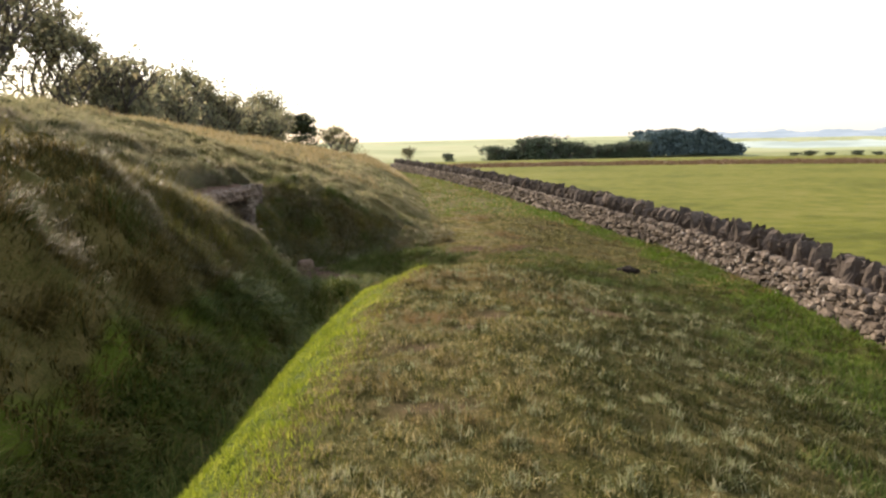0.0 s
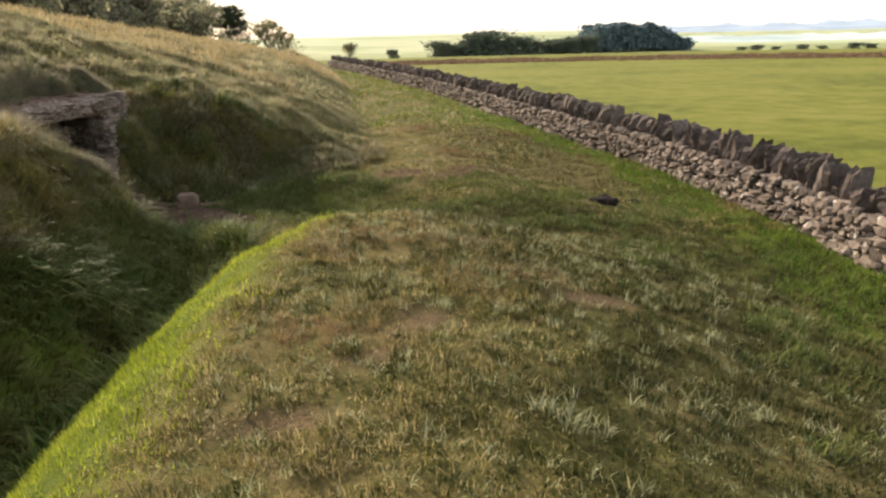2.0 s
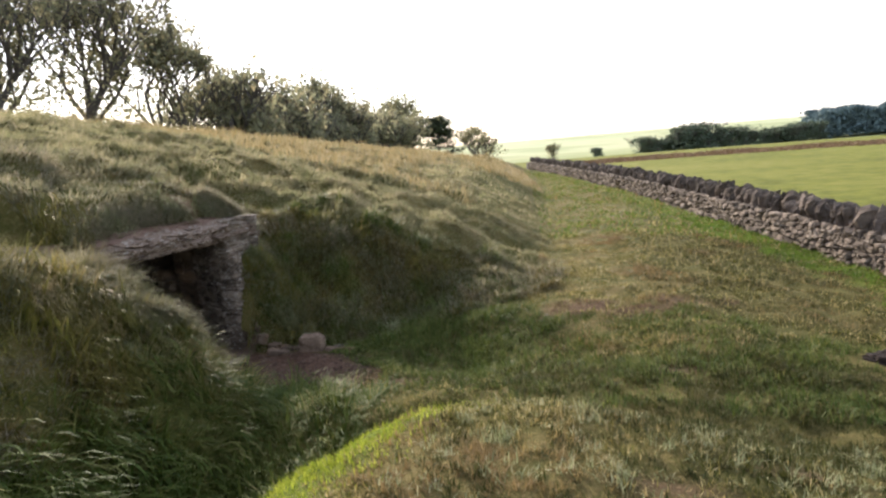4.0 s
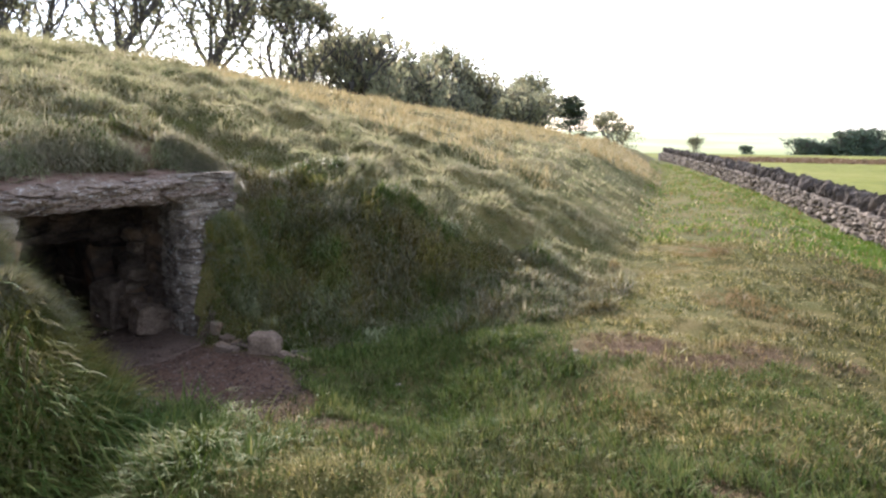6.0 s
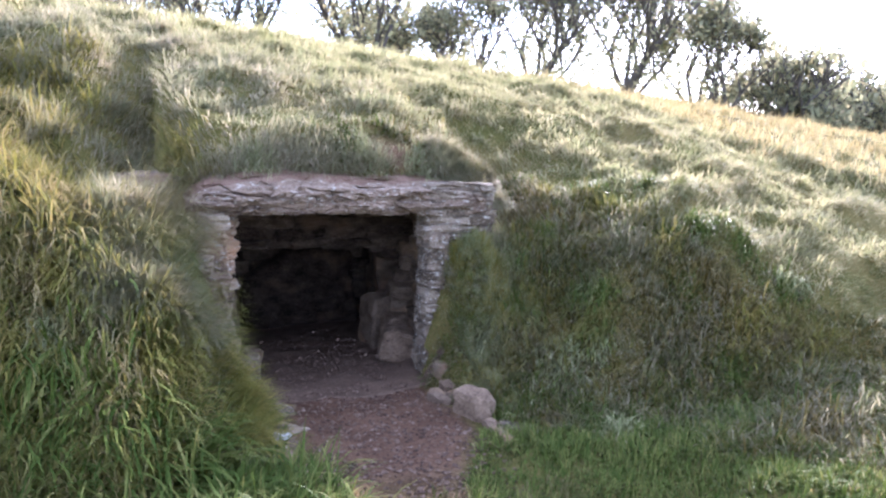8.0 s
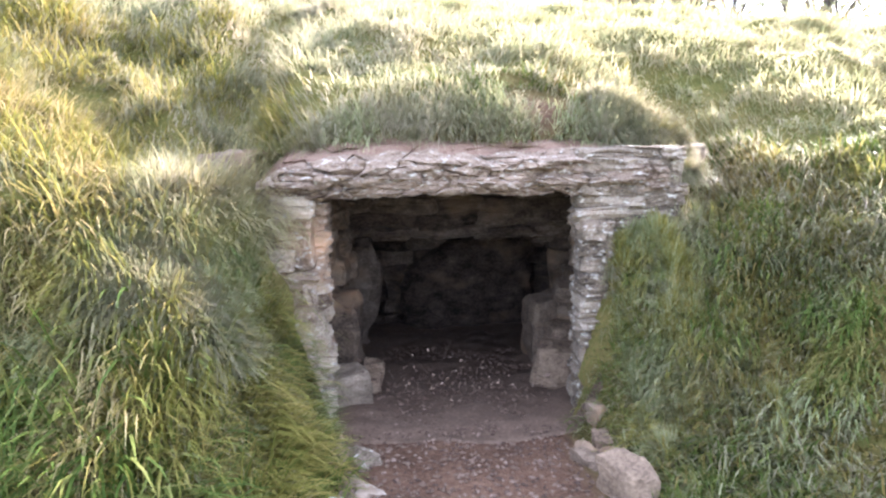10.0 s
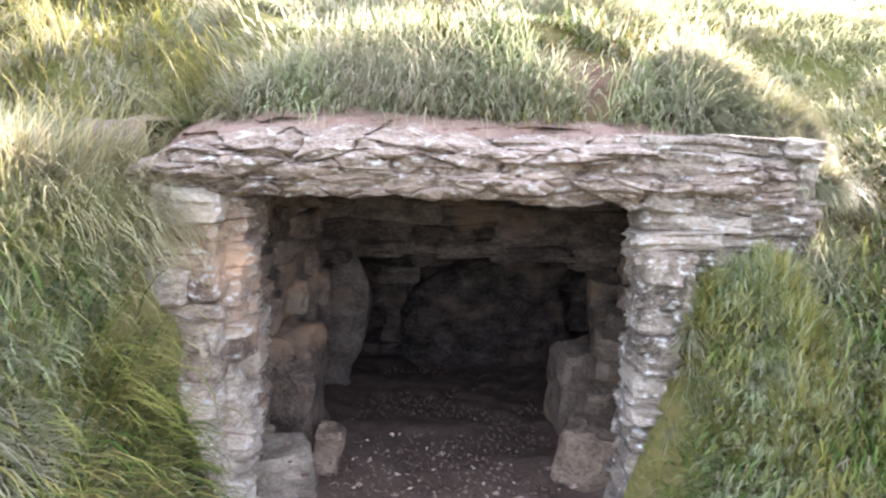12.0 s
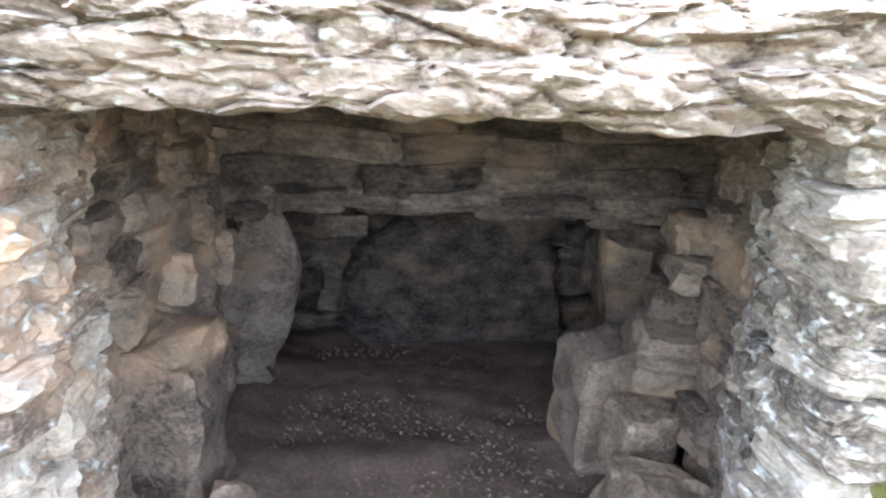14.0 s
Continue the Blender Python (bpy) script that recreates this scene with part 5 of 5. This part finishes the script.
def plant(src, x, y, scale, turn=None, group=""):
    m = pose(x, y, stand(x, y), 0, 0, r.uniform(0, 360) if turn is None else turn) @ Matrix.Diagonal((scale, scale, scale, 1))
    if src.name not in first:
        first.add(src.name)
        src.matrix_basis = m
        ob = src
    else:
        ob = copy_thing(src, pose(0, 0, 0))
        ob.matrix_basis = m
    return tagged(ob, group=group)


ROW = "trees behind the mound"
for src, x, y, s in ((ash[0], -20, 30.5, 1.05), (ash[1], -18.5, 33.5, 1.0), (ash[1], -19.5, 37.5, 0.72), (ash[0], -21, 26.5, 0.95), (ash[1], -22, 23, 0.85),
                     (ash[0], -20.5, 18.5, 0.8), (ash[0], -22, 14.5, 0.72), (ash[1], -23, 20.5, 0.8), (ash[0], -24, 12, 0.75)):
    plant(src, x, y, s, group=ROW)
HEDGE = "hedge behind the mound"
yy = 40.5
while yy < 79:
    src = r.choice((thorn[0], thorn[1], thorn[0], thorn[2]))
    plant(src, -19 + r.uniform(-1.2, 1.2), yy, r.uniform(1.1, 1.7), group=HEDGE)
    yy += r.uniform(1.3, 2.3)


def conifer(label, tall, seed, x, y):
    g = np.random.default_rng(seed)
    base = empty("pine")
    bm = bmesh.new()
    tube(bm, Vector((0, 0, -0.2)), Vector((0.1, 0, tall)), 0.16, 0.03)
    rr = random.Random(seed)
    cl = []
    for k in range(70):
        h = tall * rr.uniform(0.12, 0.98)
        reach = tall * 0.36 * math.sqrt(1 - (h / tall) ** 3) * rr.uniform(0.55, 1.1) + 0.2
        w = rr.uniform(0, 6.28)
        tip = Vector((math.cos(w) * reach, math.sin(w) * reach, h + reach * 0.12))
        tube(bm, Vector((0.05, 0, h - 0.2)), tip, 0.05, 0.015, 4)
        for q in (0.4, 0.7, 1.0):
            cl.append(list(Vector((0.05, 0, h - 0.1)).lerp(tip, q)))
    part("trunk", bm, M_BARK, base)
    n = 9500
    c = np.array(cl)[g.integers(0, len(cl), n)] + g.normal(0, 1, (n, 3)) * np.array([0.34, 0.34, 0.14])
    a = g.normal(0, 1, (n, 3)) * np.array([1, 1, 0.5])
    a /= np.linalg.norm(a, axis=1)[:, None]
    b = np.cross(a, g.normal(0, 1, (n, 3)))
    b /= np.linalg.norm(b, axis=1)[:, None] + 1e-9
    co = np.stack([c - a * 0.16, c + b * 0.04, c + a * 0.16, c - b * 0.04], 1)
    crown = link_mesh("crown", co.reshape(-1, 3), np.arange(n * 4).reshape(-1, 4), M_LEAF_DARK, False)
    crown.parent = base
    base.matrix_basis = pose(x, y, stand(x, y))
    return tagged(base, label, "tree")


conifer("dark wind-shaped pine at the end of the hedge", 6.0, 501, -16.4, 82.0)
plant(thorn[2], -13.6, 92, 1.0, group="lone saplings past the mound")
plant(thorn[1], -12.3, 94, 0.9, group="lone saplings past the mound")
plant(thorn[0], -7.2, 140, 0.75)

# hedge trees on the near side of the hill
FAR = "hedge trees across the fields"
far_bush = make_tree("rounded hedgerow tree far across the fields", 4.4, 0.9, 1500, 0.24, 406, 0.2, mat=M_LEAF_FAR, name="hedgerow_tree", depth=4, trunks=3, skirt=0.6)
far_first = [far_bush]
for x, y, s in ((17, 240, 1.2), (20, 242, 1.0), (23.5, 245, 0.9), (27, 246, 1.25), (31, 244, 1.7), (34.5, 246, 1.8), (39, 246, 1.1), (43, 248, 1.4),
                (47, 249, 1.3), (52, 252, 1.0), (56, 255, 0.9), (60, 255, 1.1), (65, 256, 1.2), (2, 262, 0.7), (19, 244, 0.9), (25, 250, 0.8), (29, 250, 1.2), (36.5, 250, 1.2), (49.5, 254, 1.0), (58, 258, 1.1), (62.5, 259, 1.0), (69, 260, 1.3), (73, 262, 1.3),
                (118, 236, 0.55), (124, 238, 0.7), (129, 235, 0.5), (137, 233, 0.65), (143, 231, 0.5), (152, 228, 0.75), (156, 226, 0.6), (163, 224, 0.5), (172, 220, 0.7), (180, 216, 0.55)):
    m = pose(x, y, stand(x, y) + 0, 0, 0, r.uniform(0, 360)) @ Matrix.Diagonal((s * 1.7, s * 1.7, s * (1.15 if x < 110 else 0.7), 1))
    if far_first:
        ob = far_first.pop()
    else:
        ob = copy_thing(far_bush, pose(0, 0, 0))
    ob.matrix_basis = m
    tagged(ob, "rounded hedgerow tree far across the fields", "tree", FAR)


def wood():
    """A plantation seen from far: many leafy crowns in one block."""
    g = np.random.default_rng(601)
    n = 42000
    t = g.uniform(0, 1, n)
    cx_ = 76 + 40 * t + g.normal(0, 1.0, n)
    cy_ = 262 + 26 * g.uniform(0, 1, n) + 10 * t
    hump = 9.4 * np.clip(np.minimum(t / 0.05, 1.0), 0, 1) * (1 - 0.62 * step(0.5, 1.0, t)) + 1.2 * value_noise(cx_ / 3.5, cy_ / 3.5, 61)
    hz = height(cx_, cy_, False) + hump * (1 - g.uniform(0, 1, n) ** 1.8 * 0.9)
    c = np.stack([cx_, cy_, hz], -1)
    a = g.normal(0, 1, (n, 3))
    a /= np.linalg.norm(a, axis=1)[:, None]
    b = np.cross(a, g.normal(0, 1, (n, 3)))
    b /= np.linalg.norm(b, axis=1)[:, None] + 1e-9
    s = g.uniform(0.4, 0.9, (n, 1))
    co = np.stack([c - a * s, c + b * s * 0.6, c + a * s, c - b * s * 0.6], 1)
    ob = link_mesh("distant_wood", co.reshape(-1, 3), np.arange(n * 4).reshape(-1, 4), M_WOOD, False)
    return tagged(ob, "dark block of woodland beyond the fields", "woodland", kind="stuff")


wood()


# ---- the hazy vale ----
# Glowing backdrop colour that holds the distance haze; no mist is modelled.
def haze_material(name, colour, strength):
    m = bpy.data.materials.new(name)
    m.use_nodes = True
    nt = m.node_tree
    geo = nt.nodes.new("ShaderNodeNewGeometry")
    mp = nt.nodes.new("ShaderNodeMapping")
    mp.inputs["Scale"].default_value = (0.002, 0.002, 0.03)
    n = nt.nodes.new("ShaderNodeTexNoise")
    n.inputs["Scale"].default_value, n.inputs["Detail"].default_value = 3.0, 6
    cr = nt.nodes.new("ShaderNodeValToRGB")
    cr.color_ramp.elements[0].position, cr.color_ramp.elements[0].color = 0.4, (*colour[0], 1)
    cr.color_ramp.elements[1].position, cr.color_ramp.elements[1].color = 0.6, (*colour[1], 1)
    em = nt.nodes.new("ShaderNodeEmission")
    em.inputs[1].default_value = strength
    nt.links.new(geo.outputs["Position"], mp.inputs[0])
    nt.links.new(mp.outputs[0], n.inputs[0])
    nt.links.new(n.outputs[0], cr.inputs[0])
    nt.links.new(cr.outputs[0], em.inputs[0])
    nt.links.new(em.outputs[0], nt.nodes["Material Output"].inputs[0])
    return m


def ridge_line(name, label, dist, az0, az1, low, high, bumps, seed, mat):
    az = np.radians(np.linspace(az0, az1, 260))
    top = high + bumps * value_noise(np.degrees(az) * 0.9, az * 0, seed) + bumps * 0.35 * value_noise(np.degrees(az) * 5, az * 0, seed + 1)
    d2 = dist * 1.08
    co = np.concatenate([np.stack([np.sin(az) * d, np.cos(az) * d, az * 0 + z], -1) for d, z in ((dist, low), (d2, top))])
    n = len(az)
    i = np.arange(n - 1)
    f = np.stack([i, i + 1, i + n + 1, i + n], -1)
    ob = link_mesh(name, co, f, mat)
    return tagged(ob, label, "backdrop", kind="structure")


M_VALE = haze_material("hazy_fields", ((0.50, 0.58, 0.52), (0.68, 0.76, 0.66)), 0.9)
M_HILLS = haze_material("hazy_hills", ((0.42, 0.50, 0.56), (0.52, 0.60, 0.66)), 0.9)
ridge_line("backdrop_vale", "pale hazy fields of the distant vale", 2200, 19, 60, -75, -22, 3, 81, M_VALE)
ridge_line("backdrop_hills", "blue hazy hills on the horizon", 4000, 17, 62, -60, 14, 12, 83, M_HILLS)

# ---- the field wall ----
def wall_pose(y, side, z, turn=0.0):
    """A pose on the wall: x axis along it, y axis into it; side 0 at the near foot."""
    dx = float(wall_line(y + 0.3) - wall_line(y - 0.3)) / 0.6
    yaw = math.degrees(math.atan2(1.0, dx))
    return Matrix.Translation((float(wall_line(y)), y, float(wall_base(y)))) @ pose(0, 0, 0, 0, 0, yaw) @ pose(0, -side, z, 0, 0, turn)


field_wall = tagged(empty("field_wall"), "low weathered drystone field wall with upright copestones", "wall", kind="structure")
RUBBLE = [rock_mesh("wall_stone", M_WALL, 80 + i, cuts=0, rough=0.24, rounded=0.3, bevel=0.2, freq=1.7) for i in range(10)]
COPE = [rock_mesh("cope_stone", M_COPE, 95 + i, cuts=1, rough=0.30, rounded=0.3, bevel=0.16, freq=1.9) for i in range(8)]


def core():
    ys = np.concatenate([np.arange(-9, 56, 0.5)])
    bm = bmesh.new()
    prev = None
    for yv in ys:
        m = wall_pose(float(yv), 0, 0)
        ring = [bm.verts.new(m @ Vector((0, -a, b))) for a, b in ((0.06, -0.3), (0.10, 0.37), (0.36, 0.37), (0.40, -0.3))]
        if prev:
            for i in range(4):
                bm.faces.new((prev[i], prev[(i + 1) % 4], ring[(i + 1) % 4], ring[i]))
        else:
            bm.faces.new(ring)
        prev = ring
    bm.faces.new(prev)
    bmesh.ops.recalc_face_normals(bm, faces=bm.faces[:])
    return part("core", bm, M_DARK, field_wall)


core()
rw = random.Random(31)
NEAR, REST, REST_COPE = [], [], []
z = -0.02
while z < 0.43:
    h = rw.uniform(0.045, 0.075)
    yv = -8.0
    while yv < 54:
        far = 1.0 if yv < 16 else (1.5 if yv < 28 else 2.2)
        ln = rw.uniform(0.06, 0.17) * far
        for side in (0, 1):
            if side and yv > 14:
                continue
            m = wall_pose(yv + ln / 2, (0.05 + 0.06 * z) if not side else 0.42 - 0.06 * z, z + h / 2 + rw.uniform(-0.02, 0.02))
            m = m @ pose(0, rw.uniform(-0.035, 0.03), 0, rw.uniform(-14, 14), rw.uniform(-16, 16), rw.uniform(-14, 14))
            m = m @ Matrix.Diagonal((ln * 1.12, 0.15, h * rw.uniform(0.95, 1.5), 1))
            if not side and 7.6 < yv < 13.0 and len(NEAR) < 300 and rw.random() < 0.85:
                NEAR.append((m, rw.randrange(10)))
            else:
                REST.append((m, rw.randrange(10)))
        yv += ln
    z += h
# big copestones set on edge, leaning on one another
yv = -8.0
while yv < 54:
    th = rw.uniform(0.05, 0.14) * (1.0 if yv < 28 else 1.4)
    hh = rw.choice((rw.uniform(0.19, 0.28), rw.uniform(0.27, 0.36), rw.uniform(0.3, 0.42)))
    m = wall_pose(yv + th / 2, 0.24 + rw.uniform(-0.04, 0.04), 0.385 + hh * 0.46) @ pose(0, 0, 0, rw.uniform(-14, 14), rw.uniform(-34, 14), rw.uniform(-25, 25))
    m = m @ Matrix.Diagonal((th * 1.25, rw.uniform(0.18, 0.30), hh, 1))
    if 7.0 < yv < 22:
        piece("copestone", COPE[rw.randrange(8)], m, field_wall)
    else:
        REST_COPE.append((m, rw.randrange(8)))
    yv += th * 0.92
for m, k in NEAR:
    piece("stone", RUBBLE[k], m, field_wall)


def joined(name, items, meshes, mat):
    co, fa, n = [], [], 0
    base = []
    for me in meshes:
        c = np.empty(len(me.vertices) * 3)
        me.vertices.foreach_get("co", c)
        f = np.empty(len(me.polygons) * 3, np.int64)
        me.polygons.foreach_get("vertices", f)
        base.append((c.reshape(-1, 3), f.reshape(-1, 3)))
    for m, k in items:
        c, f = base[k]
        a = np.array(m)
        co.append(c @ a[:3, :3].T + a[:3, 3])
        fa.append(f + n)
        n += len(c)
    ob = link_mesh(name, np.concatenate(co), np.concatenate(fa), mat, False)
    ob.parent = field_wall
    return tagged(ob, kind="stuff")


joined("far_wall_stones", REST, RUBBLE, M_WALL_FAR)
joined("far_copestones", REST_COPE, COPE, M_COPE_FAR)


# tawny rough grass along the far edge of the field
g = np.random.default_rng(120)
az, rad = np.radians(g.uniform(-2, 42, 26000)), g.uniform(64, 74, 26000)
blades("field_edge_grass", np.sin(az) * rad, np.cos(az) * rad, 0.24, 0.06, M_WORN, "dull rough grass along the far field edge", 212, 0.2, 0.6, 2, 1.0, 0.8, 0.8, 0.5)
